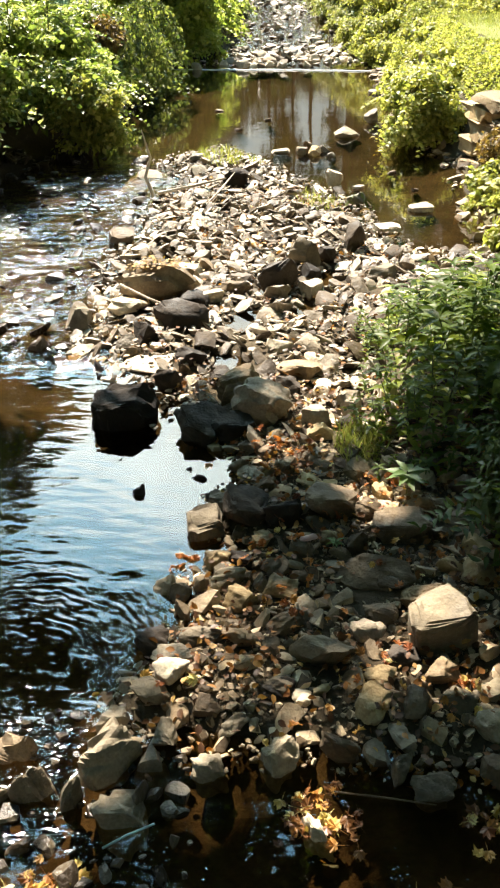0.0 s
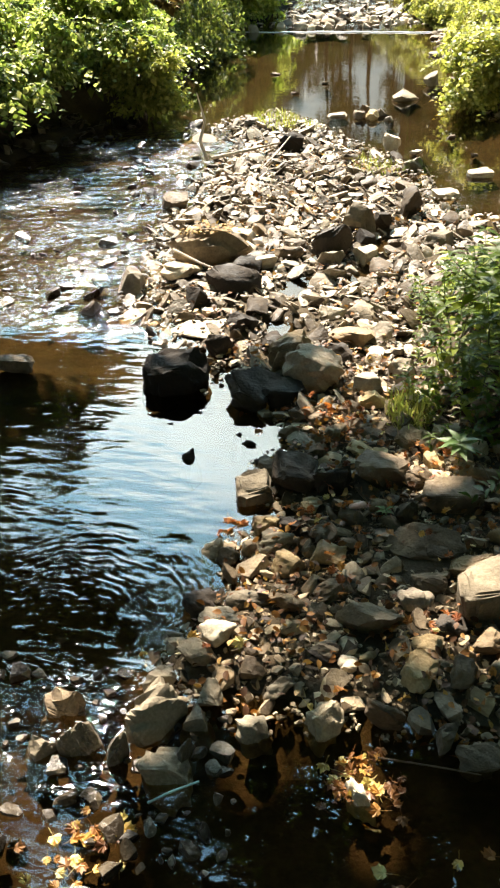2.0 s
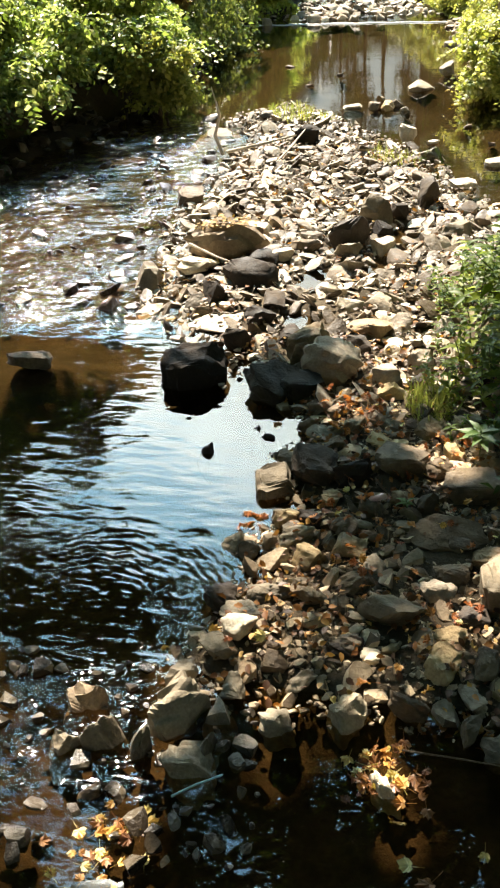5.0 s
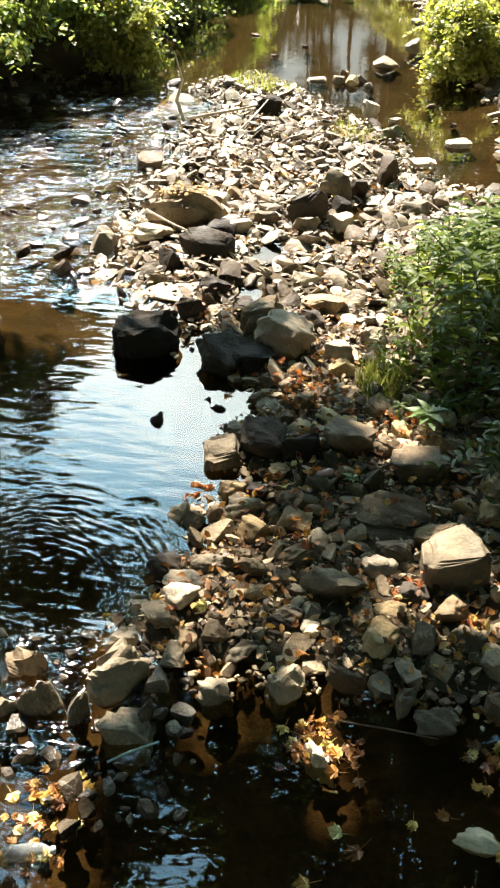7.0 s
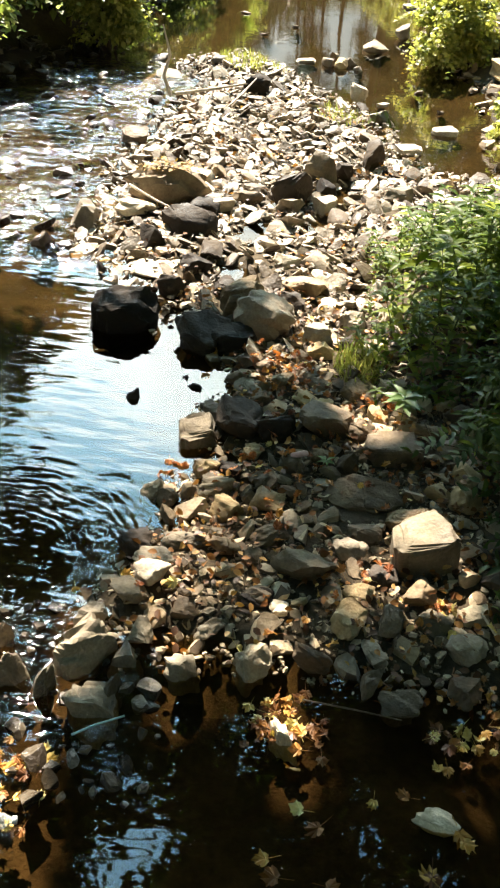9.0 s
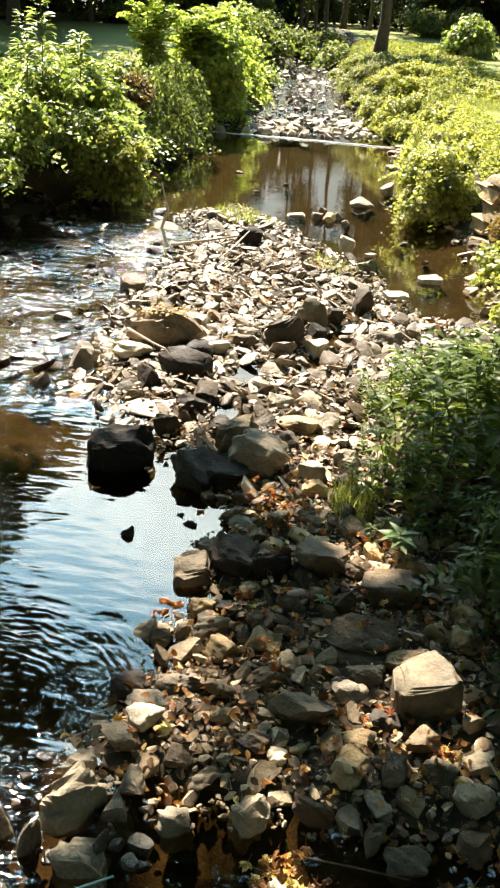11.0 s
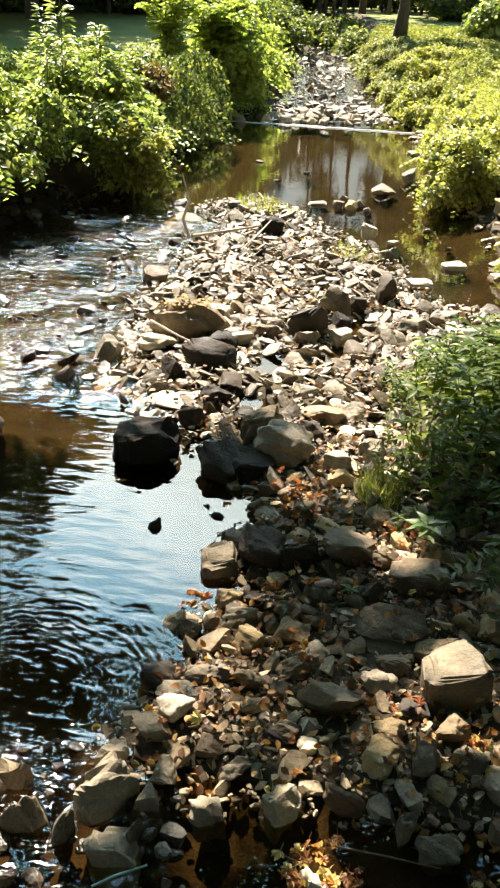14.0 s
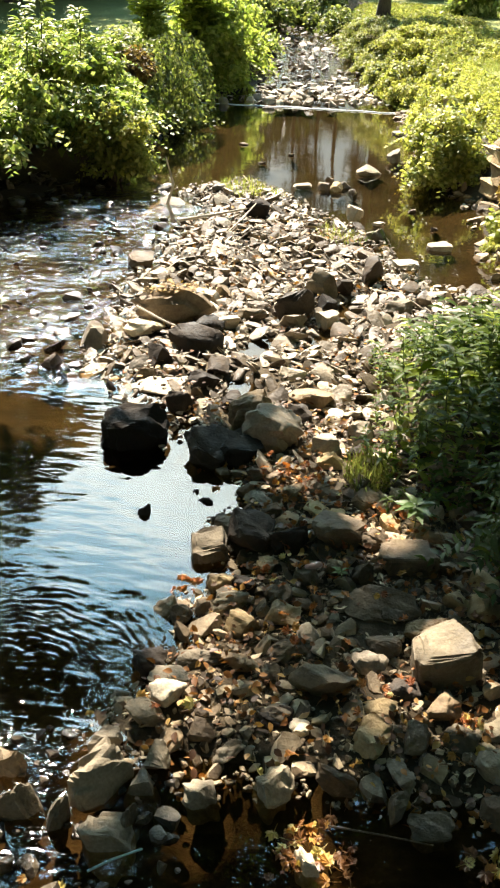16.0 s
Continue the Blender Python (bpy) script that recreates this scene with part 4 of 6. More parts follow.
FINE = np.stack([GR.uniform(-2.2, 2.6, n), 5.6 + 10.5 * GR.uniform(0, 1, n), GR.uniform(0.025, 0.06, n)], -1)
ok = (bar_in(FINE[:, 0], FINE[:, 1]) > -0.25) & (gully(FINE[:, 0], FINE[:, 1]) < 0.7) & (inside_by(PLANTS, FINE[:, 0], FINE[:, 1]) < 0.2)
gravel_object("bar_chips", [tuple(q) for q in FINE[ok]], 1, GRAVEL_SUNLIT, "broken chips and shingle between the stones of the bar", GR, 0.03, (0.3, 0.7), 0.2, 0.4)
# stones standing in the running water
rif_test = lambda x, y: (bar_in(x, y) < -0.1) & (x < -1.2) & (x > edge_left(y) - 0.3)
RIF = scatter(rif_test, (-5.8, -1.2, 6.9, 14.5), 170, 0.06, 0.24, PLACED, GR, 2.2)
gravel_object("riffle_stones", RIF, 2, WET_SHADE, "low wet stones breaking the riffle", GR, 0.02, (0.35, 0.6))
low_test = lambda x, y: (bar_in(x, y) < 0.0) & (x < 3)
LOW = scatter(low_test, (-1.6, -0.3, 1.9, 3.0), 70, 0.03, 0.12, PLACED, GR)
gravel_object("shallow_stones", LOW, 2, WET_SHADE, "wet stones in the shallow outflow", GR, 0.012)
up_test = lambda x, y: (x > edge_left(y) - 0.3) & (x < edge_right(y) + 0.3)
UP = scatter(up_test, (-2.5, 3.4, 25.2, 62), 460, 0.1, 0.4, [], GR, 2.0)
UP += scatter(up_test, (-0.9, 3.0, 25.2, 28.6), 130, 0.12, 0.42, [(x, y, 0.42 * q) for x, y, q in UP], GR, 1.6)
up_big = sorted(UP, key=lambda q: q[1] - 12 * q[2])[:30]
for x, y, s in up_big:
    stone(x, y, s, s * GR.uniform(0.6, 0.95), s * GR.uniform(0.22, 0.45), GR.uniform(0, 180), ("pale", "pale", "pale", "brown")[int(GR.integers(4))], 0.2, 2)
UP = [q for q in UP if q not in set(up_big)]
gravel_object("upstream_stones", UP, 1, GRAVEL_SUNLIT, "pale stones crowding the stream above the weir", GR, 0.05, (0.3, 0.6))
edge_test = lambda x, y: (bar_in(x, y) < 0.1) & (np.abs(edge_right(y) - 0.05 - x) < 0.2)
EDGE = scatter(edge_test, (1.5, 3.4, 9.3, 24), 150, 0.06, 0.3, PLACED, GR, 2.0)
gravel_object("bank_stones", EDGE, 2, GRAVEL, "stones along the foot of the bank", GR, 0.0)
ledge_test = lambda x, y: (np.abs(edge_left(y) + 0.2 - x) < 0.35)
LEDGE = scatter(ledge_test, (-5.9, -2.2, 7, 24), 110, 0.1, 0.4, PLACED, GR, 2.0)
# Wet-stone colour puts the shade under the overhang into these stones.
gravel_object("bank_foot_stones", LEDGE, 2, WET_SHADE, "bank-foot stones with the overhang's shade put into their dark colour", GR, 0.03)

# small stones and bark that break the quiet pool below the weir
for x, y, w in ((-0.88, 18.72, 0.2), (-0.44, 16.68, 0.17), (0.1, 17.6, 0.12), (1.9, 13.2, 0.16), (2.1, 12.2, 0.14)):
    stone(x, y, w, w * 0.6, 0.04, 20 * x, "brown", 0.2, 2)

# ---------- the weir ----------
weir = thing("weir", 0.3, 24.75, 0.0, "low pale sill across the stream with water trickling over", "weir")
weir["kind"] = "structure"
k = 9
for i in range(k):
    a, b = -3.0 + i * 6.2 / k, -3.0 + (i + 1) * 6.2 / k - 0.03
    pts = [(u, 0.12 - 0.205 * u * 1.0, 0.078 + 0.008 * math.sin(5 * u)) for u in np.linspace(a, b, 4)]
    part_of("sill_stone", tube("sill_stone", pts, [0.008, 0.012, 0.01, 0.008], 7), weir, STONE["pale"])
# White tube drawn in place of the sky gleaming on the falling water.
gleam_pts = [(u, 0.12 - 0.205 * u - 0.12 - 0.04 * math.sin(7 * u), 0.084) for u in np.linspace(-2.8, 3.0, 60)]
part_of("foam", tube("foam", gleam_pts, [0.007 + 0.014 * abs(math.sin(3.1 * i)) for i in range(60)], 6), weir, LIP_GLEAM, "white line painted for the sky's gleam on the water lip")

# ---------- left bank ----------
bush(-4.75, 13.4, 1.45, 1.5, 1.4, 12000, 0.1, LEAF_BANK, "sunlit leafy bank bush leaning over the stream", clumps=55, cr=0.3, z=0.8)
bush(-3.95, 15.5, 1.5, 1.5, 1.6, 9000, 0.1, LEAF_BANK, "sunlit leafy bank bush leaning over the stream", clumps=55, cr=0.3, z=0.6)
bush(-4.25, 18.2, 1.5, 1.7, 1.7, 9000, 0.1, LEAF_BANK, "sunlit leafy bank bush leaning over the stream", clumps=55, cr=0.3, z=0.6)
bush(-3.45, 21.2, 1.2, 1.6, 2.1, 7000, 0.11, LEAF_VINE, "dark vine-covered bush hanging over the pool", clumps=30, cr=0.45, z=0.0)
bush(-3.7, 24.0, 1.2, 1.6, 2.05, 7000, 0.11, LEAF_FERN, "bright feathery bush hanging over the pool", clumps=30, cr=0.45, z=0.0)
bush(-2.35, 27.4, 1.25, 1.7, 2.5, 6500, 0.13, LEAF_FERN, "bright green bank bush beside the weir", clumps=30, cr=0.5, z=0.3)
bush(-2.2, 31.5, 1.3, 2.2, 2.6, 6000, 0.14, LEAF_FERN, "bright green bank bush beside the weir", clumps=30, cr=0.5, z=0.4)
bush(-2.2, 37, 1.5, 2.8, 2.3, 5000, 0.16, LEAF_BANK, "leafy bush on the upper bank", clumps=26, cr=0.6, z=0.7)
bush(-1.8, 46, 1.9, 3.5, 1.9, 5000, 0.2, LEAF_VINE, "leafy bush on the upper bank", clumps=26, cr=0.7, z=1.3)
bush(-6.8, 16.5, 1.6, 2.5, 0.6, 6000, 0.10, LEAF_BANK, "low weedy growth on top of the bank", clumps=34, cr=0.3, z=1.1)
bush(-6.4, 22, 1.6, 3.0, 0.55, 6000, 0.11, LEAF_BANK, "low weedy growth on top of the bank", clumps=34, cr=0.3, z=1.2)
# Crown-leaf colour here paints the low bank's shade into the bush.
bush(-5.5, 11.2, 1.2, 1.4, 1.9, 6000, 0.09, LEAF_CROWN, "leafy bush low on the bank, shade put into its dark leaves", clumps=24, cr=0.4, z=0.0)


bush(-2.75, 14.6, 0.55, 0.6, 1.15, 2600, 0.075, LEAF_GOLD, "yellowing leafy spray hanging low over the riffle", clumps=22, cr=0.24, z=0.25)


bush(-3.15, 18.7, 0.4, 0.5, 0.45, 900, 0.08, LEAF_TAN, "dry brown patch of creeper on the bank", clumps=16, cr=0.2, z=1.35)


def vine_curtain(x, y, z, wide, turn, label):
    """Creeper that pours over the bank in hanging leafy strands."""
    p = thing("hanging_vine", x, y, 0.1, label, "vine", "hanging vines")
    ct, sn = math.cos(radians(turn)), math.sin(radians(turn))
    pos, ax, nm, sz = [], [], [], []
    for k in range(30):
        u = (k / 29 - 0.5) * wide
        top = z - 0.1 - 0.9 * (u / wide) ** 2 * z + RNG.normal() * 0.08
        out = RNG.uniform(0.25, 0.5)
        drop = top * RNG.uniform(0.55, 0.98)
        pts = []
        for q in np.linspace(0, 1, 7):
            push = out * math.sin(min(1.0, q * 1.6) * math.pi / 2)
            along = u + 0.06 * math.sin(5 * q + k)
            pts.append((push * ct - along * sn, push * sn + along * ct, top + 0.12 * math.sin(min(1.0, q * 3) * math.pi) - drop * q ** 1.4))
        part_of("strand", tube("strand", pts, list(np.linspace(0.009, 0.003, 7)), 4), p, STEM_GREEN)
        P = np.array(pts)
        for q in np.linspace(0, 0.999, 34):
            i = int(q * 6)
            b = P[i] + (P[i + 1] - P[i]) * (q * 6 - i)
            a = RNG.uniform(0, 2 * math.pi)
            pos.append(b + 0.05 * RNG.normal(size=3))
            ax.append((math.cos(a), math.sin(a), -0.7))
            nm.append((ct + 0.5 * RNG.normal(), sn + 0.5 * RNG.normal(), 0.7))
            sz.append(RNG.uniform(0.07, 0.13))
    v, f = leaf_arrays(OVAL, np.array(pos), np.array(ax), np.array(nm), np.array(sz))
    part_of("leaves", mesh_of("leaves", v, f), p, LEAF_VINE)
    return p


vine_curtain(-2.6, 20.9, 1.95, 2.4, -25, "green creeper hanging in strands over the pool")
vine_curtain(-2.7, 19.4, 1.6, 1.6, -40, "green creeper hanging in strands over the pool")


def frond_plant(x, y, z, h, n, label):
    """Tall sapling with long feathery leaves rising from the thicket."""
    p = thing("sumac", x, y, z, label, "shrub", "feathery saplings")
    stems, pos, ax, nm, sz = [], [], [], [], []
    for s in range(n):
        a = RNG.uniform(0, 2 * math.pi)
        lean = RNG.uniform(0.05, 0.3) * h
        hh = h * RNG.uniform(0.75, 1.0)
        top = np.array([math.cos(a) * lean, math.sin(a) * lean, hh])
        stems.append(tube_arrays([(0, 0, -0.1), tuple(top * 0.5), tuple(top)], [0.025, 0.018, 0.008], 5))
        for k in range(14):
            b0 = top * RNG.uniform(0.25, 1.0)
            an = RNG.uniform(0, 2 * math.pi)
            L = RNG.uniform(0.35, 0.65)
            d = np.array([math.cos(an), math.sin(an), RNG.uniform(0.5, 1.1)])
            for u in np.linspace(0.15, 1, 9):
                q = b0 + d * L * u - np.array([0, 0, 0.45 * L * u * u])
                for side in (-1, 1):
                    t = np.array([-math.sin(an) * side, math.cos(an) * side, -0.25]) + 0.5 * d
                    pos.append(q), ax.append(t), nm.append((0.6 * RNG.normal(), 0.6 * RNG.normal(), 0.7)), sz.append(0.15)
    for v, f in stems:
        part_of("stem", mesh_of("stem", v, f), p, STEM_GREEN)
    v, f = leaf_arrays(BLADE, np.array(pos), np.array(ax), np.array(nm), np.array(sz))
    part_of("leaves", mesh_of("leaves", v, f), p, LEAF_FERN)
    return p


frond_plant(-3.6, 24.2, 1.4, 2.1, 7, "tall feathery bright green sapling in the thicket")
frond_plant(-2.7, 26.3, 1.5, 1.5, 10, "tall feathery bright green sapling in the thicket")
frond_plant(-2.3, 28.0, 1.8, 1.4, 9, "feathery bright green sapling beside the weir")


def tall_weed(x, y, z, h, label):
    p = thing("tall_weed", x, y, z, label, "weed", "tall weeds")
    part_of("stem", tube("stem", [(0, 0, -0.1), (0.03, 0, h * 0.5), (0.0, 0.02, h)], [0.012, 0.009, 0.004], 5), p, STEM_GREEN)
    n = 90
    u = RNG.uniform(0.1, 1, n)
    a = RNG.uniform(0, 6.28, n)
    d = np.stack([np.cos(a), np.sin(a), RNG.uniform(-0.1, 0.6, n)], -1)
    v, f = leaf_arrays(LANCE, np.stack([0.0 * u, 0.0 * u, u * h], -1) + d * 0.05, d, np.tile((0, 0, 1.0), (n, 1)) + 0.3 * RNG.normal(size=(n, 3)), 0.22 * (1.15 - 0.6 * u))
    part_of("leaves", mesh_of("leaves", v, f), p, LEAF_BANK)
    return p


tall_weed(-3.42, 13.0, 2.1, 1.2, "tall leafy weed standing above the bush")
tall_weed(-3.75, 13.4, 2.0, 0.9, "tall leafy weed standing above the bush")
tall_weed(-3.2, 14.4, 2.1, 0.55, "tall leafy weed standing above the bush")

# ---------- right bank ----------
bush(2.75, 15.2, 0.75, 1.1, 1.05, 6500, 0.075, LEAF_GOLD, "bright yellow-green shrub at the water's edge", clumps=34, cr=0.26, z=0.15, droop=0.1, shape=OVAL)
bush(3.15, 17.0, 0.6, 0.9, 1.0, 4800, 0.075, LEAF_GOLD, "bright yellow-green shrub at the water's edge", clumps=24, cr=0.26, z=0.2, droop=0.1, shape=OVAL)
bush(3.3, 20.4, 0.5, 1.3, 0.7, 5000, 0.07, LEAF_GOLD, "low yellow-green shrub below the lawn", clumps=20, cr=0.3, z=0.3)
bush(3.3, 25.8, 0.7, 1.2, 0.95, 6000, 0.085, LEAF_GOLD, "yellowing shrub beside the weir", clumps=20, cr=0.32, z=0.3)
for bx, by, brx, bry, bh in ((4.3, 28.5, 1.5, 1.8, 1.3), (3.9, 32.5, 1.5, 2.2, 1.2), (5.9, 31.0, 1.2, 1.6, 0.7), (5.6, 36.0, 1.6, 2.0, 0.9), (3.6, 35.5, 1.4, 2.0, 0.7), (7.4, 25.6, 1.2, 1.5, 0.75), (5.6, 25.2, 1.0, 1.4, 0.9)):
    bush(bx, by, brx * 1.15, bry * 1.15, bh * 0.42, 13000, 0.06, LEAF_GOLD if bx > 4.2 else GRASS, "sunlit yellow-green weeds on the bank top", "weed_patch", "bank weeds", 60, 0.2, BLADE, float(land_z(bx, by)) - 0.1)
for bx, by, brx, bry, bh in ((3.0, 28.6, 0.7, 1.4, 0.8), (2.9, 31.5, 0.7, 1.6, 0.8), (2.8, 35.0, 0.8, 2.0, 0.9), (2.7, 40.0, 0.9, 2.6, 0.9)):
    bush(bx, by, brx, bry, bh * 0.7, 6000, 0.08, GRASS, "sunlit green weeds on the slope above the stream", "weed_patch", "bank weeds", 30, 0.24, BLADE, float(water_z(by)) + 0.15)
bush(2.4, 47, 0.8, 1.5, 0.9, 2500, 0.16, LEAF_VINE, "dark leafy bush beside the upper stream", clumps=20, cr=0.5)
bush(3.9, 10.6, 0.9, 1.1, 0.9, 3000, 0.12, LEAF_GOLD, "yellow-green creeper at the foot of the wall", clumps=22, cr=0.28, z=0.1)
bush(3.1, 9.2, 0.6, 0.8, 0.6, 2200, 0.11, LEAF_GOLD, "yellow-green creeper at the foot of the wall", clumps=18, cr=0.22, z=0.15)
bush(3.35, 12.3, 0.35, 0.9, 0.8, 1300, 0.07, LEAF_TAN, "dry tan creeper on the wall", clumps=18, cr=0.16, z=0.15)
bush(3.05, 11.6, 0.3, 0.7, 0.45, 1300, 0.08, LEAF_GOLD, "yellow-green creeper at the foot of the wall", clumps=16, cr=0.16, z=0.1, shape=OVAL)
bush(3.6, 18.8, 0.5, 1.0, 0.6, 1800, 0.09, LEAF_GOLD, "low yellow-green growth on the bank slope", clumps=20, cr=0.2, z=0.5, shape=OVAL)
bush(3.9, 22.8, 0.6, 1.4, 0.6, 2200, 0.1, LEAF_GOLD, "low yellow-green growth on the bank slope", clumps=20, cr=0.22, z=0.7, shape=OVAL)


def weed_cover(name, cx, cy, rx, ry, n, h, size, mat, label):
    """Unbroken knee-high growth with an uneven top."""
    a, r = RNG.uniform(0, 6.28, n), np.sqrt(RNG.uniform(0, 1, n))
    x, y = cx + rx * r * np.cos(a), cy + ry * r * np.sin(a)
    top = h * (0.55 + 0.45 * np.sin(2.3 * x + 1.1 * np.sin(1.7 * y)) * np.sin(1.9 * y + np.sin(2.7 * x)) + 0.25 * np.sin(6.1 * x + y) * np.sin(5.3 * y - x))
    top = np.maximum(top, 0.05) * np.clip(3 * (1 - r), 0.15, 1)
    pos = np.stack([x, y, np.maximum(land_z(x, y), water_z(y) + 0.05) + top * RNG.uniform(0, 1, n) ** 0.35], -1)
    nr = unit(RNG.normal(size=(n, 3)) * 0.6 + np.array([0, 0, 1.0]))
    ax = RNG.normal(size=(n, 3)) * np.array([1, 1, 0.5]) + np.array([0, 0, 0.3])
    v, f = leaf_arrays(BLADE, pos, ax, nr, size * RNG.uniform(0.6, 1.4, n))
    me = mesh_of(name, v, f)
    me.materials.append(mat)
    return tagged(new(name, me), label, "weeds", kind="stuff")


weed_cover("bank_weeds", 4.1, 29.5, 1.7, 7.0, 120000, 0.4, 0.065, GRASS, "unbroken yellow-green weeds on the bank top")
weed_cover("wall_weeds", 4.0, 21.0, 0.45, 4.5, 14000, 0.14, 0.05, LEAF_GOLD, "yellow-green weeds along the bank edge")
weed_cover("wall_top_weeds", 4.35, 16.3, 0.9, 2.6, 16000, 0.2, 0.06, LEAF_GOLD, "low yellow-green weeds behind the wall")
weed_cover("far_weeds", 5.2, 44.0, 3.0, 5.0, 22000, 0.14, 0.13, GRASS, "sunlit weeds round the tree on the far lawn")


def grass_patch(name, cx, cy, rx, ry, n, h, mat, label):
    a, r = RNG.uniform(0, 6.28, n), np.sqrt(RNG.uniform(0, 1, n))
    x, y = cx + rx * r * np.cos(a), cy + ry * r * np.sin(a)
    pos = np.stack([x, y, land_z(x, y) - 0.01], -1)
    d = np.stack([0.35 * RNG.normal(size=n), 0.35 * RNG.normal(size=n), np.ones(n)], -1)
    v, f = leaf_arrays(STRAP, pos, d, unit(RNG.normal(size=(n, 3)) * np.array([1, 1, 0.1])), h * RNG.uniform(0.5, 1.2, n))
    me = mesh_of(name, v, f)
    me.materials.append(mat)
    return tagged(new(name, me), label, "grass", kind="stuff")


grass_patch("bar_grass", -0.45, 14.3, 0.6, 0.7, 420, 0.18, GRASS, "thin tuft of grass growing on the gravel bar")
grass_patch("stone_grass", 0.85, 11.6, 0.4, 0.5, 200, 0.15, GRASS, "small green tuft between the stones")
grass_patch("shade_grass", 0.66, 5.3, 0.17, 0.26, 240, 0.2, GRASS, "tuft of grass below the nettles")
grass_patch("bank_grass", 5.2, 19, 2.0, 5.0, 22000, 0.07, GRASS, "rough sunlit grass on the bank top")
grass_patch("wall_grass", 4.6, 13.5, 1.0, 2.2, 3500, 0.25, GRASS, "rough grass behind the wall")
grass_patch("upper_grass", 6.5, 26, 3.5, 5.0, 20000, 0.14, GRASS, "rough sunlit grass on the bank top")


# Undergrowth darkened with crown-leaf colour, painting in the deep shade of this bank.
bush(1.8, 4.1, 0.6, 0.75, 0.75, 3000, 0.08, LEAF_CROWN, "leafy undergrowth, the bank's deep shade put into its dark colour", "undergrowth", "bank bushes", 24, 0.22, LANCE)
bush(1.85, 3.25, 0.5, 0.6, 0.5, 2200, 0.08, LEAF_CROWN, "leafy undergrowth, the bank's deep shade put into its dark colour", "undergrowth", "bank bushes", 20, 0.2, LANCE)


def stone_wall():
    """Dry retaining wall of flat slabs along the bank."""
    rng = np.random.default_rng(5)
    w = thing("stone_wall", 3.35, 13.9, 0.0, "weathered dry-stone retaining wall of flat slabs", "wall")
    run = math.atan2(-5.6, 1.0)
    ux, uy = math.cos(run), math.sin(run)
    z = -0.05
    heights = (0.26, 0.22, 0.3, 0.2, 0.18)
    for c, h in enumerate(heights):
        s = -0.05 - 0.3 * (c % 2)
        while s < 4.6:
            L = rng.uniform(0.55, 1.2) * (1.3 if c == len(heights) - 1 else 1.0)
            v, f = rock_shape(rng, 3, 6, 0.06, hewn=True, skew=0.2)
            v = v * np.array([L - 0.01, rng.uniform(0.6, 0.7), h + 0.03]) + np.array([s + L / 2, rng.normal() * 0.015, z + h / 2])
            me = mesh_of("slab", np.stack([v[:, 0] * ux - v[:, 1] * uy, v[:, 0] * uy + v[:, 1] * ux, v[:, 2]], -1), f)
            stone_shade(me)
            part_of("slab", me, w, STONE[("ochre", "brown", "ochre")[int(rng.integers(3))]])
            s += L
        z += h
    return w


stone_wall()
stone(3.55, 18.8, 0.8, 0.5, 0.3, 10, "pale", 0.2)
stone(3.2, 19.3, 0.9, 0.5, 0.3, 25, "pale", 0.2)
stone(2.75, 20.7, 0.8, 0.4, 0.1, 8, "pale", 0.2, hewn=True)
stone(3.48, 20.6, 0.6, 0.45, 0.3, 20, "pale", 0.2, hewn=True)
stone(3.15, 23.6, 0.6, 0.4, 0.16, 0, "brown", 0.2)


# ---------- leafy plants on the near bank ----------


def nettle(seed, h):
    """One upright plant with pairs of long pointed leaves."""
    rng = np.random.default_rng(seed)
    p = thing("nettle", 0, 0, -30, "upright green plant with long pointed leaves on the bank", "plant", "bank plants")
    bx, by = rng.normal(size=2) * 0.12
    top = np.array([bx, by, h])
    part_of("stem", tube("stem", [(0, 0, -0.05), (bx * 0.4, by * 0.4, h * 0.5), tuple(top)], [0.006, 0.005, 0.002], 5), p, STEM_GREEN)
    pos, ax, sz = [], [], []
    levels = int(h / 0.05)
    for k in range(levels):
        u = 0.18 + 0.82 * k / (levels - 1)
        a0 = k * 1.57 + rng.normal() * 0.3
        for m in range(2 if u < 0.95 else 4):
            a = a0 + m * math.pi * (1 if u < 0.95 else 0.5)
            pos.append(top * np.array([u * u, u * u, u]))
            ax.append((math.cos(a), math.sin(a), rng.uniform(-0.15, 0.45)))
            sz.append(rng.uniform(0.11, 0.2) * (1.1 - 0.4 * u))
    n = len(pos)
    v, f = leaf_arrays(LANCE, np.array(pos), np.array(ax), np.tile((0, 0, 1.0), (n, 1)) + 0.25 * rng.normal(size=(n, 3)), np.array(sz))
    part_of("leaves", mesh_of("leaves", v, f), p, LEAF_NETTLE)
    return p


PR = np.random.default_rng(11)
protos = [nettle(k, 0.3 + 0.05 * k) for k in range(6)]
spots = []
while len(spots) < 330:
    x, y = PR.uniform(0.6, 3.3), PR.uniform(4.7, 8.1)
    d = float(inside_by(PLANTS, np.array([x]), np.array([y]))[0])
    if d > -0.16 and PR.uniform() < (0.08 if d < 0.02 else 0.35 + d) and all((x - a) ** 2 + (y - b) ** 2 > 0.09 ** 2 for a, b in spots):
        spots.append((x, y))
while len(spots) < 395:
    x, y = PR.uniform(1.1, 3.2), PR.uniform(3.0, 4.8)
    if inside_by(SHADE_BANK, np.array([x]), np.array([y]))[0] > 0.05 and all((x - a) ** 2 + (y - b) ** 2 > 0.11 ** 2 for a, b in spots):
        spots.append((x, y))
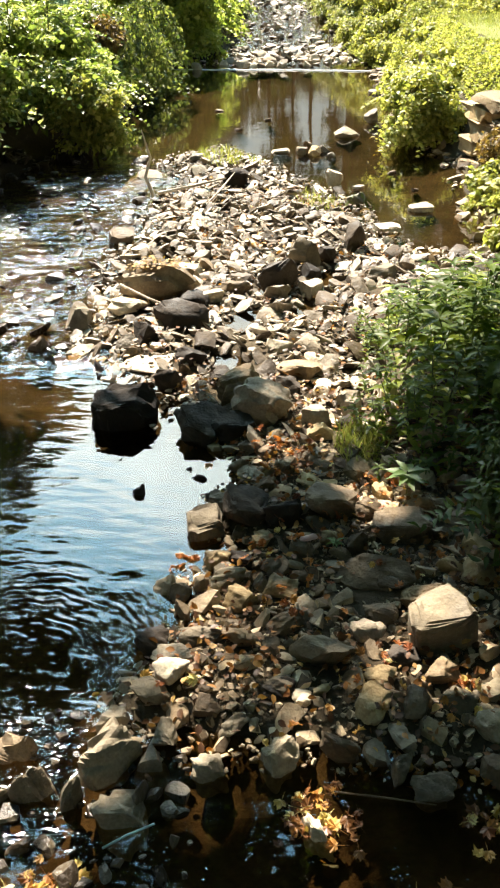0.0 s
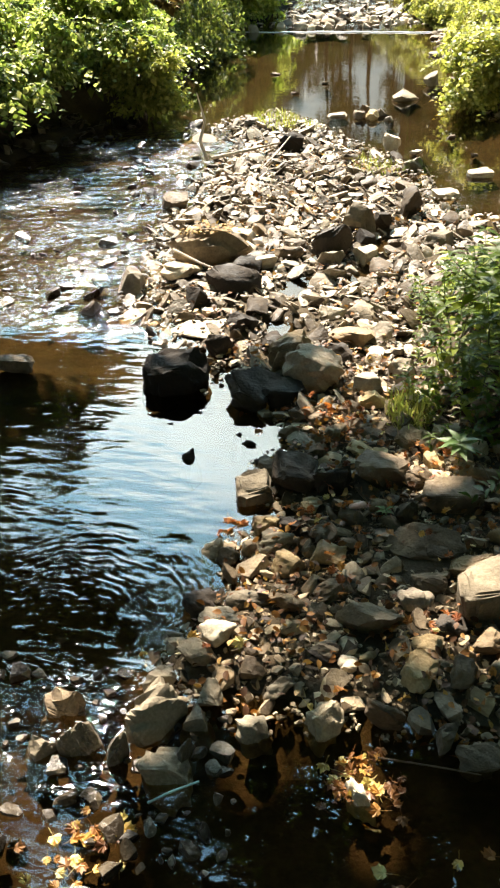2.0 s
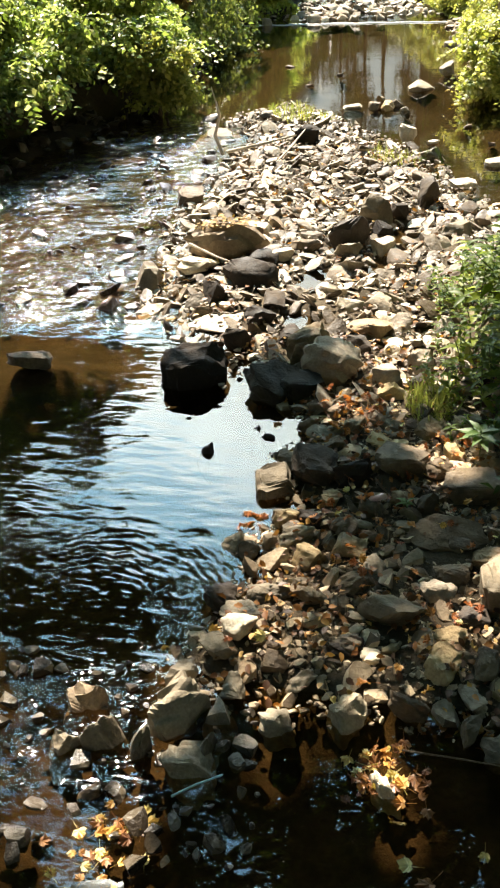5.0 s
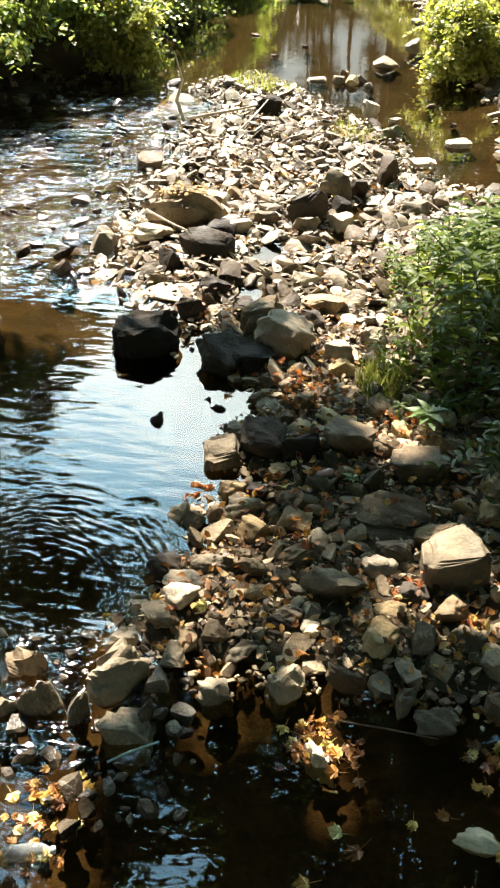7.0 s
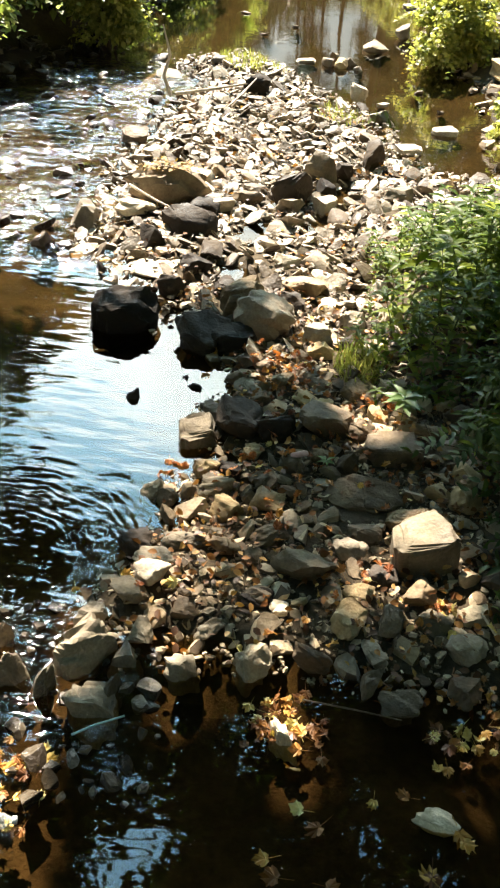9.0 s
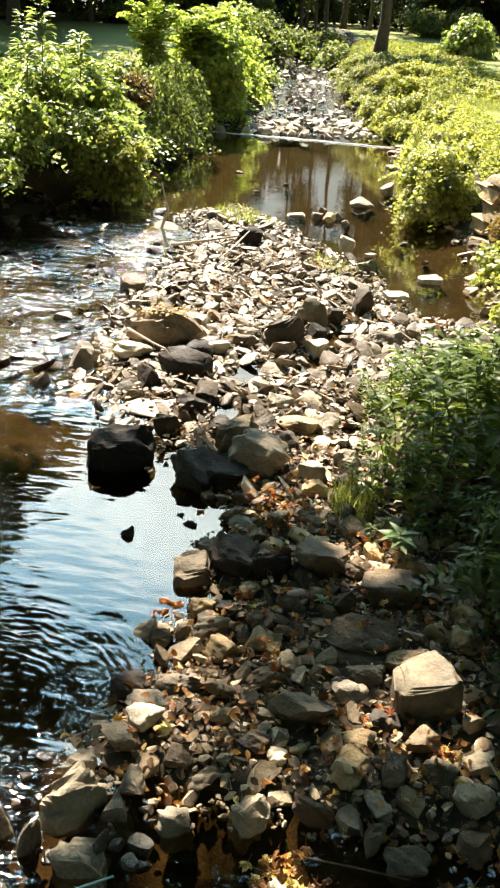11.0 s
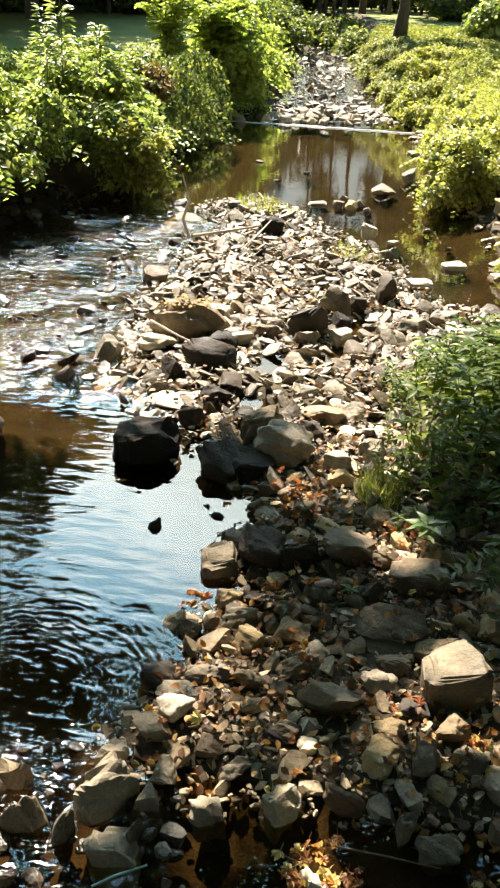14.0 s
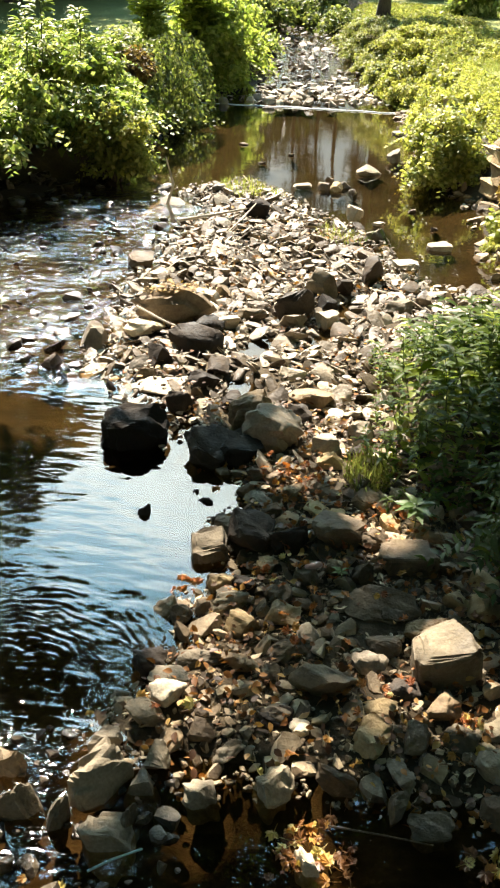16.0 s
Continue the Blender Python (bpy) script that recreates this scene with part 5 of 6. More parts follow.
for k, (x, y) in enumerate(spots):
    d = float(inside_by(PLANTS, np.array([x]), np.array([y]))[0])
    s = (0.45 + 0.55 * min(max(d, 0.0) / 0.6, 1)) * PR.uniform(0.75, 1.4)
    m = pose(x, y, float(land_z(x, y)), 0, 0, PR.uniform(0, 360)) @ Matrix.Scale(s, 4)
    if k < 6:
        protos[k].matrix_world = m
    else:
        copy_thing(protos[k % 6], m)



def rosette(x, y, n, size, h, label):
    p = thing("leafy_seedling", x, y, float(land_z(x, y)) + 0.03, label, "plant", "small plants")
    part_of("stem", tube("stem", [(0, 0, -0.05), (0.01, 0, h * 0.6), (0, 0.01, h)], [0.005, 0.004, 0.002], 5), p, STEM_GREEN)
    a = np.arange(n) * 2.4
    d = np.stack([np.cos(a), np.sin(a), PR.uniform(0.0, 0.5, n)], -1)
    for k in range(n):
        v, f = leaf_arrays(LANCE, np.array([(0, 0, h * (0.6 + 0.4 * k / n))]), d[k:k + 1], np.array([(0, 0, 1.0)]) + 0.2 * PR.normal(size=(1, 3)), np.array([size * PR.uniform(0.8, 1.2)]))
        part_of("leaf", mesh_of("leaf", v, f), p, LEAF_SPROUT)
    return p


rosette(0.9, 4.66, 15, 0.15, 0.18, "broad-leaved green seedling at the foot of the nettles")
rosette(1.05, 4.85, 9, 0.1, 0.12, "broad-leaved green seedling at the foot of the nettles")
rosette(0.41, 4.1, 10, 0.06, 0.06, "small bright green sprout between the stones")

# ---------- trees ----------


def limb(a, b, r0, r1, sag=0.0, n=6):
    a, b = np.array(a, float), np.array(b, float)
    pts = [a + (b - a) * u + np.array([0.12 * math.sin(5 * u + a[2]), 0.12 * math.cos(4 * u), sag * math.sin(math.pi * u)]) for u in np.linspace(0, 1, n)]
    return pts, list(np.linspace(r0, r1, n))


def tree(name, x, y, h, r, crown_low, leaves, leaf, mat, label, group, trunk_r, clumps=40, cr=1.1):
    z0 = float(land_z(x, y))
    t = thing(name, x, y, z0, label, "tree", group)
    pts = [(0.1 * math.sin(k * 1.3), 0.1 * math.cos(k), -0.3 + (h * 0.85 + 0.3) * k / 8) for k in range(9)]
    rad = [trunk_r * (1.45 if k == 0 else 1.0) * (1 - 0.1 * k) for k in range(9)]
    trunk = part_of("trunk", tube("trunk", pts, rad, 10), t, BARK)
    d = unit(RNG.normal(size=(clumps, 3)))
    s = RNG.uniform(0.4, 1.0, clumps) ** 0.6
    mid, half = (h + crown_low) / 2, (h - crown_low) / 2
    c = np.stack([d[:, 0] * r * s, d[:, 1] * r * s, mid + d[:, 2] * half * s], -1)
    chunks = []
    for k in range(0, clumps, 3):
        pz = max(crown_low * 0.6, c[k, 2] - 0.35 * math.hypot(c[k, 0], c[k, 1]) - 0.4)
        pp, rr = limb((0, 0, pz), c[k], trunk_r * 0.32, 0.02, 0.15)
        chunks.append(tube_arrays(pp, rr, 5))
    v, f = join_arrays(chunks)
    part_of("limbs", mesh_of("limbs", v, f), trunk, BARK)
    v, f = clump_leaves(c, cr * RNG.uniform(0.6, 1.3, clumps), leaves, leaf, BLADE, 0.3, 0.5, 0.7, False)
    part_of("crown", mesh_of("crown", v, f), t, mat)
    return t


tree("park_tree", 3.72, 40.0, 13, 4.0, 3.4, 7000, 0.22, LEAF_CROWN, "upright tree with dark trunk on the far lawn", "park trees", 0.24, 46, 1.0)
tree("bank_tree", -17.2, 46.0, 26.5, 5.4, 2.5, 18000, 0.42, LEAF_CROWN, "broad leafy tree behind the overgrown bank", "bank trees", 0.28, 70, 1.3)
tree("bank_tree", -14.2, 60.0, 27.0, 6.0, 2.5, 18000, 0.46, LEAF_CROWN, "broad leafy tree behind the overgrown bank", "bank trees", 0.28, 60, 1.3)
tree("bank_tree", -20.0, 39.0, 27, 6.2, 2.5, 10000, 0.42, LEAF_CROWN, "broad leafy tree behind the overgrown bank", "bank trees", 0.28, 60, 1.3)
tree("bank_tree", -26.0, 36.0, 26, 6.5, 2.5, 10000, 0.42, LEAF_CROWN, "broad leafy tree behind the overgrown bank", "bank trees", 0.26, 60, 1.3)
tree("bank_tree", -15.2, 34.0, 19.3, 4.2, 1.5, 26000, 0.46, LEAF_CROWN, "broad leafy tree behind the overgrown bank", "bank trees", 0.26, 70, 1.3)
tree("bank_tree", 12.5, 20.0, 14, 4.2, 3.2, 7000, 0.26, LEAF_CROWN, "broad leafy tree standing on the lawn", "bank trees", 0.28, 50, 1.3)

# Four trees out of view, added to cut the sky light from behind.
tree("bank_tree", -9.0, -3.0, 15, 5.0, 2.5, 9000, 0.34, LEAF_CROWN, "broad leafy tree added to block light", "bank trees", 0.3, 60, 1.5)
tree("bank_tree", 9.5, -2.0, 15, 5.0, 2.5, 9000, 0.34, LEAF_CROWN, "broad leafy tree added to block light", "bank trees", 0.3, 60, 1.5)
tree("bank_tree", -7.0, -13.0, 16, 5.5, 2.0, 9000, 0.36, LEAF_CROWN, "broad leafy tree added to block light", "bank trees", 0.3, 60, 1.5)
tree("bank_tree", 7.5, -12.0, 16, 5.5, 2.0, 9000, 0.36, LEAF_CROWN, "broad leafy tree added to block light", "bank trees", 0.3, 60, 1.5)
tree("slender_tree", 2.0, 60.0, 13, 1.2, 7.0, 700, 0.3, LEAF_DARK, "slender bare-stemmed tree before the wood", "wood trees", 0.16, 14, 0.6)
tree("slender_tree", 3.3, 63.0, 14, 1.2, 7.5, 700, 0.3, LEAF_DARK, "slender bare-stemmed tree before the wood", "wood trees", 0.2, 14, 0.6)
tree("slender_tree", 0.9, 65.0, 13, 1.2, 8.0, 700, 0.3, LEAF_DARK, "slender bare-stemmed tree before the wood", "wood trees", 0.14, 14, 0.6)
tree("slender_tree", 0.45, 58.0, 13, 1.3, 2.0, 2500, 0.3, LEAF_DARK, "narrow leafy tree before the wood", "wood trees", 0.16, 24, 0.7)
tree("slender_tree", 5.75, 59.0, 13, 1.5, 2.0, 2500, 0.3, LEAF_DARK, "narrow leafy tree before the wood", "wood trees", 0.16, 24, 0.7)
tree("slender_tree", 1.4, 61.0, 13, 0.8, 3.0, 1500, 0.3, LEAF_DARK, "narrow leafy tree before the wood", "wood trees", 0.13, 18, 0.5)
tree("slender_tree", 5.0, 63.0, 13, 0.9, 3.0, 1500, 0.3, LEAF_DARK, "narrow leafy tree before the wood", "wood trees", 0.13, 18, 0.5)
# Added tree and copies: most unseen, cutting sky light; three darken the far lawn.
near_tree = tree("bank_tree", -16.0, 6.0, 17, 5.6, 2.0, 9000, 0.4, LEAF_CROWN, "broad leafy tree added to block light", "bank trees", 0.3, 64, 1.7)
for px, py, s in ((-15, 16, 0.9), (-17, 26, 1.0), (15.5, 9, 0.95), (18, 27, 0.9), (-10.5, 50, 0.45), (-6.8, 55, 0.45), (-12.5, 43, 0.95), (-16, -8, 1.1), (16, -9, 1.1), (0, -17, 1.25), (-11, -18, 1.2), (11, -19, 1.2), (4, -24, 1.3), (-5, -25, 1.3)):
    copy_thing(near_tree, pose(px, py, float(land_z(px, py)) - 0.1, 0, 0, 37 * px) @ Matrix.Scale(s, 4))
wood_a = tree("wood_tree", -24, 62, 15, 4.6, 0.6, 6500, 0.55, LEAF_DARK, "dark leafy tree of the wood beyond the lawn", "wood trees", 0.24, 60, 1.6)
wood_b = tree("wood_tree", -30, 66, 17, 4.4, 1.0, 6000, 0.55, LEAF_DARK, "dark leafy tree of the wood beyond the lawn", "wood trees", 0.28, 54, 1.6)
TR = np.random.default_rng(17)
for row, (yy, step) in enumerate(((57, 4.6), (64, 5.0), (73, 5.2), (82, 5.4))):
    xx = -42.0 + row * 2
    while xx < 46:
        px, py = xx + TR.uniform(-1, 1), yy + TR.uniform(-2, 2)
        if px < -4.0 or px > 0.066 * py + 5.8:
            s = TR.uniform(0.85, 1.2) * (0.52 if -0.225 * py < px < 0 else 1.0)
            copy_thing(wood_a if TR.uniform() < 0.5 else wood_b, pose(px, py, float(land_z(px, py)), 0, 0, TR.uniform(0, 360)) @ Matrix.Scale(s, 4))
        xx += step
for px, py, s in ((-4.5, 66, 0.5), (-1.5, 69, 0.4), (0.8, 70, 0.36), (3.0, 68, 0.34), (5.2, 71, 0.36), (7.4, 66, 0.4), (9.6, 70, 0.5), (-3.0, 74, 0.45), (2.0, 75, 0.38), (6.4, 75, 0.4), (9.0, 62, 0.4), (0.2, 79, 0.5), (2.2, 80, 0.48), (4.2, 79, 0.46), (6.2, 81, 0.5), (8.3, 78, 0.5), (-1.8, 81, 0.5), (10.5, 77, 0.6), (-13, 50, 0.8), (-19.5, 47, 1.0), (-3.5, 59, 0.5), (-2.6, 72, 0.6)):
    copy_thing(wood_a, pose(px, py, float(land_z(px, py)) - 0.2, 0, 0, 40 * px) @ Matrix.Scale(s, 4))
for px, py, prx, ph in ((-9, 52, 3.4, 2.6), (-15, 50, 4.0, 2.7), (-22, 52, 4.5, 2.8), (1.0, 51, 2.3, 1.5), (-3, 58, 2.5, 2.0), (9, 57, 3, 1.4), (16, 55, 3.5, 1.8), (7.6, 41, 0.6, 1.3)):
    bush(px, py, prx, prx * 0.7, ph, 3600, 0.2, LEAF_BANK if 7 < px < 8 else LEAF_VINE, "leafy undergrowth at the edge of the wood", "shrub", "wood edge shrubs", 20, 0.7)


for px, py, prx, ph in ((-9, 88, 5, 6), (-2.5, 90, 4.5, 6), (3, 89, 4.5, 6), (8.5, 88, 4.5, 6), (15, 86, 5, 6)):
    bush(px, py, prx, 2.5, ph, 2600, 0.5, LEAF_DARK, "dark undergrowth deep in the wood", "shrub", "wood edge shrubs", 30, 1.3)
# Out-of-view bush, added to cut the light reaching the near right bank.
bush(2.95, 3.7, 1.1, 1.6, 2.3, 9000, 0.1, LEAF_NETTLE, "unseen leafy bush added to darken the near right bank", clumps=40, cr=0.35)


def canopy_tree():
    """Tree on the near right bank whose limbs reach over the stream and shade the near gravel."""
    t = thing("shade_tree", 6.2, 8.6, float(land_z(6.2, 8.6)), "large tree on the near bank with limbs over the stream", "tree", "bank trees")
    o = np.array([6.2, 8.6, float(land_z(6.2, 8.6))])
    part_of("trunk", tube("trunk", [(0, 0, -0.3), (-0.1, 0, 1.5), (-0.3, 0.1, 3.5), (-0.5, 0.3, 6), (-0.6, 0.4, 9)], [0.42, 0.32, 0.27, 0.22, 0.1], 12), t, BARK)
    rng = np.random.default_rng(29)
    n = 330
    c = np.stack([rng.uniform(-6.6, 6.0, n), rng.uniform(1.0, 12.1, n), rng.uniform(7.3, 9.8, n)], -1)
    edge = np.where(c[:, 0] < -3.1, 0.2, np.where(c[:, 0] < -1.9, 0.75, 0.25))
    c[:, 1] = np.where(c[:, 1] > 9, c[:, 1] + edge, c[:, 1])
    c = c[(c[:, 0] > -3.2) | (rng.uniform(size=n) > 0.55)]
    deep = np.stack([rng.uniform(1.1, 2.6, 40), rng.uniform(2.0, 4.7, 40), np.zeros(40)], -1) + np.array(SUN_DIR) * rng.uniform(9.8, 11.5, 40)[:, None]
    front = np.stack([rng.uniform(-0.3, 0.3, 8), rng.uniform(1.5, 2.3, 8), np.zeros(8)], -1) + np.array(SUN_DIR) * rng.uniform(9.9, 11.5, 8)[:, None]
    c = np.concatenate([c, deep, deep, front])
    chunks = []
    for k in range(0, len(c), 4):
        a = np.array([5.7, 8.9, rng.uniform(4.5, 7.5)])
        pp, rr = limb(a - o, c[k] - o, 0.09, 0.012, 0.5, 7)
        chunks.append(tube_arrays(pp, rr, 5))
    v, f = join_arrays(chunks)
    part_of("limbs", mesh_of("limbs", v, f), t, BARK)
    m = CANOPY_LEAVES
    k = rng.integers(0, len(c), m)
    d = unit(rng.normal(size=(m, 3)))
    pos = c[k] + d * (rng.uniform(0.2, 1.0, m) * 0.75)[:, None] * np.array([1, 1, 0.6])
    # small openings in the crown through which the sun comes
    s = np.array(SUN_DIR)
    keep = np.ones(m, bool)
    for gx_, gy_, gr in ((0.95, 3.2, 0.15), (0.21, 2.35, 0.06), (-0.85, 1.98, 0.08), (-1.1, 2.78, 0.18), (-0.75, 2.6, 0.05), (-0.28, 2.68, 0.05), (0.15, 2.75, 0.04), (-1.25, 2.3, 0.08), (0.62, 3.25, 0.05), (0.75, 4.5, 0.14),
                          (-0.4, 4.3, 0.03), (0.1, 5.15, 0.06), (0.97, 2.25, 0.02), (0.9, 2.95, 0.0), (1.1, 2.5, -0.01), (0.62, 3.3, 0.03), (0.5, 2.85, -0.02)):
        p0 = np.array([gx_, gy_, 0.08])
        w = pos - p0
        along = w @ s
        keep &= np.linalg.norm(w - along[:, None] * s, axis=1) > gr + 0.14
    for gx_, gy_, gr in ((-1.75, 8.0, 0.4), (-1.2, 7.5, 0.25), (-0.2, 7.4, 0.2)):
        keep &= np.hypot(pos[:, 0] - gx_, pos[:, 1] - gy_) > gr
    pos = pos[keep]
    m = len(pos)
    nr = unit(rng.normal(size=(m, 3)) * 0.6 + np.array([0, 0, 1.0]))
    ax = rng.normal(size=(m, 3)) - np.array([0, 0, 0.4])
    v, f = leaf_arrays(BLADE, pos - o, ax, nr, 0.16 * rng.uniform(0.6, 1.3, m))
    part_of("crown", mesh_of("crown", v, f), t, LEAF_CROWN)


canopy_tree()


def leaning_tree():
    """Unseen tree added on the near left bank; its low limbs darken the pool."""
    o = np.array([-7.6, 9.8, float(land_z(-7.6, 9.8))])
    t = thing("leaning_tree", *o, "tree leaning from the overgrown bank over the pool", "tree", "bank trees")
    part_of("trunk", tube("trunk", [(0, 0, -0.3), (0.2, 0, 1.5), (0.6, 0.1, 3.2), (1.2, 0.2, 4.8), (1.6, 0.3, 6.5)], [0.3, 0.24, 0.2, 0.15, 0.07], 10), t, BARK)
    rng = np.random.default_rng(41)
    n = 80
    c = np.stack([rng.uniform(-5.4, -2.9, n), rng.uniform(9.2, 11.5, n), rng.uniform(5.8, 7.4, n)], -1)
    c[:, 0] = np.where(c[:, 1] > 9.6, np.minimum(c[:, 0], -2.6), c[:, 0]) - 0.2 * (c[:, 1] - 9.3)
    chunks = [tube_arrays(*limb(np.array([0.9, 0.15, 4.0]), c[k] - o, 0.06, 0.01, 0.3, 7), 5) for k in range(0, n, 3)]
    v, f = join_arrays(chunks)
    part_of("limbs", mesh_of("limbs", v, f), t, BARK)
    m = 8500
    k = rng.integers(0, n, m)
    pos = c[k] + unit(rng.normal(size=(m, 3))) * (rng.uniform(0.1, 1.0, m) * 0.55)[:, None] * np.array([1, 1, 0.6])
    nr = unit(rng.normal(size=(m, 3)) * 0.6 + np.array([0, 0, 1.0]))
    v, f = leaf_arrays(BLADE, pos - o, rng.normal(size=(m, 3)) - np.array([0, 0, 0.4]), nr, 0.15 * rng.uniform(0.6, 1.3, m))
    part_of("crown", mesh_of("crown", v, f), t, LEAF_CROWN)


leaning_tree()

# ---------- fallen leaves, sticks and litter ----------
LOBES = [(0.0, 1.0), (0.16, 0.74), (0.3, 0.66), (0.5, 0.86), (0.68, 0.66), (0.86, 0.6), (1.05, 0.74), (1.25, 0.55), (1.5, 0.5), (1.9, 0.36), (2.4, 0.34), (2.9, 0.16)]


def maple_leaf(seed, mat):
    rng = np.random.default_rng(seed)
    ring = [(math.sin(a * 1.0) * r, math.cos(a) * r) for a, r in LOBES]
    ring += [(-px, py) for px, py in reversed(ring[1:])]
    v = [(0, 0, 0)] + [(px * 0.55, py * 0.55, 0.10 * rng.normal() * math.hypot(px, py) + 0.16 * px * px * rng.uniform(0, 1.5)) for px, py in ring]
    k = len(ring)
    f = [(0, 1 + (i + 1) % k, 1 + i) for i in range(k)]
    v0 = np.array(v)
    st, sf = tube_arrays([(0, 0, 0), (0.02, -0.3, 0.02), (0.05, -0.6, 0.05)], [0.012, 0.01, 0.008], 3)
    me = bpy.data.meshes.new("fallen_leaf")
    me.from_pydata([tuple(p) for p in np.concatenate([v0, st])], [], f + [tuple(int(j) + len(v0) for j in g) for g in sf])
    me.materials.append(mat)
    return me


LEAF_MESHES = [maple_leaf(k, LEAF_FALLEN) for k in range(8)] + [maple_leaf(k, LEAF_RUST) for k in range(8, 16)]
LR = np.random.default_rng(31)


def fallen(x, y, s, wet=False):
    ob = new("fallen_leaf", LEAF_MESHES[int(LR.integers(8)) + (8 if y > 2.9 and LR.uniform() < 0.75 else 0)])
    z = max(float(land_z(x, y)) + (LR.uniform(0.05, 0.11) if bar_in(np.array([x]), np.array([y]))[0] > 0.06 else 0.01), float(water_z(y)) + 0.006)
    tilt = 6 if wet else 28
    ob.matrix_world = pose(x, y, z, LR.normal() * tilt, LR.normal() * tilt, LR.uniform(0, 360)) @ Matrix.Scale(s, 4)
    tagged(ob, "yellow fallen maple leaf in the shallows" if y < 2.9 else "rust-brown fallen maple leaf between the stones", "leaf", "fallen leaves")


for cx, cy, cr, n in ((0.2, 2.37, 0.075, 34), (0.28, 2.25, 0.06, 14), (0.3, 1.96, 0.03, 1), (0.4, 1.66, 0.02, 1), (0.16, 1.68, 0.05, 2), (-0.86, 1.98, 0.08, 30), (-0.92, 1.8, 0.07, 14), (0.87, 2.26, 0.045, 8), (0.95, 2.32, 0.045, 8), (1.06, 2.4, 0.06, 9), (0.7, 2.03, 0.01, 1), (0.9, 1.86, 0.02, 2), (0.75, 1.73, 0.02, 2), (0.34, 1.85, 0.02, 1), (0.9, 2.95, 0.055, 12), (1.1, 2.58, 0.07, 9),
                      (-0.46, 4.06, 0.05, 9), (0.12, 5.15, 0.14, 26), (0.3, 3.95, 0.12, 8), (0.05, 3.72, 0.12, 14), (0.72, 4.6, 0.2, 16), (0.62, 3.2, 0.15, 12), (1.0, 2.8, 0.14, 6), (0.62, 4.2, 0.15, 8),
                      (-1.65, 7.75, 0.06, 6), (-0.15, 5.35, 0.12, 9), (0.25, 5.2, 0.14, 12), (0.1, 4.75, 0.12, 8), (-0.05, 4.15, 0.12, 8), (0.35, 4.3, 0.12, 7), (0.8, 3.9, 0.12, 7), (0.45, 2.95, 0.12, 6), (0.1, 2.6, 0.1, 5), (-0.55, 3.0, 0.12, 5), (0.5, 2.3, 0.3, 4)):
    for _ in range(n):
        fallen(cx + LR.normal() * cr, cy + LR.normal() * cr, LR.uniform(0.05, 0.105) if n > 2 else LR.uniform(0.09, 0.12), cy < 2.3)
n = 8500
x, y = LR.uniform(-0.9, 2.6, n), LR.uniform(2.0, 6.4, n)
ok = (bar_in(x, y) > -0.05) & (waves(x * 2.2, y * 2.2) + 0.25 * LR.normal(size=n) > 0.0)
x, y = x[ok], y[ok]
n = len(x)
v, f = leaf_arrays(OVAL, np.stack([x, y, land_z(x, y) + LR.uniform(0.015, 0.085, n)], -1), LR.normal(size=(n, 3)) * np.array([1, 1, 0.25]), LR.normal(size=(n, 3)) * 0.75 + np.array([0, 0, 1.0]), LR.uniform(0.022, 0.06, n))
me = mesh_of("leaf_litter", v, f)
me.materials.append(LEAF_DRY)
tagged(new("leaf_litter", me), "dry brown leaf litter between the stones", "leaf litter", kind="stuff")


n = 2600
x, y = LR.uniform(-1.6, 1.5, n), LR.uniform(6.0, 13.0, n)
ok = (bar_in(x, y) > 0.0) & (waves(x * 1.7, y * 1.7) + 0.3 * LR.normal(size=n) > 0.05) & (gully(x, y) < 0.4)
x, y = x[ok], y[ok]
n = len(x)
v, f = leaf_arrays(OVAL, np.stack([x, y, land_z(x, y) + LR.uniform(0.03, 0.09, n)], -1), LR.normal(size=(n, 3)) * np.array([1, 1, 0.25]), LR.normal(size=(n, 3)) * 0.4 + np.array([0, 0, 1.0]), LR.uniform(0.03, 0.075, n))
me = mesh_of("bar_litter", v, f)
me.materials.append(LEAF_DRY)
tagged(new("bar_litter", me), "dry orange-brown leaves caught between the sunlit stones", "leaf litter", kind="stuff")
n = 130
a, r = LR.uniform(0, 6.28, n), np.sqrt(LR.uniform(0, 1, n))
x, y = -1.06 + 0.3 * r * np.cos(a), 8.3 + 0.16 * r * np.sin(a)
v, f = leaf_arrays(OVAL, np.stack([x, y, land_z(x, y) + 0.315 + LR.uniform(0, 0.035, n)], -1), LR.normal(size=(n, 3)) * np.array([1, 1, 0.2]), LR.normal(size=(n, 3)) * 0.3 + np.array([0, 0, 1.0]), LR.uniform(0.03, 0.08, n))
me = mesh_of("leaf_debris", v, f)
me.materials.append(DEBRIS)
tagged(new("leaf_debris", me), "tan flood debris and dry leaves caught on the slab", "leaf litter", kind="stuff")


def stick(points, radii, label, mat=DRIFTWOOD):
    p0 = np.array(points[0], float)
    me = tube("stick", [tuple(np.array(q) - p0) for q in points], radii, 6)
    me.materials.append(mat)
    ob = new("stick", me)
    ob.location = tuple(p0)
    return tagged(ob, label, "stick", "driftwood sticks")


stick([(-1.5, 12.0, 0.1), (-1.6, 12.05, 0.35), (-1.52, 12.1, 0.6), (-1.62, 12.15, 0.95)], [0.03, 0.026, 0.02, 0.008], "pale bent branch standing in the gravel")
stick([(-1.45, 12.0, 0.14), (-0.9, 12.2, 0.2), (-0.3, 12.6, 0.24)], [0.025, 0.02, 0.01], "pale driftwood stick on the stones")
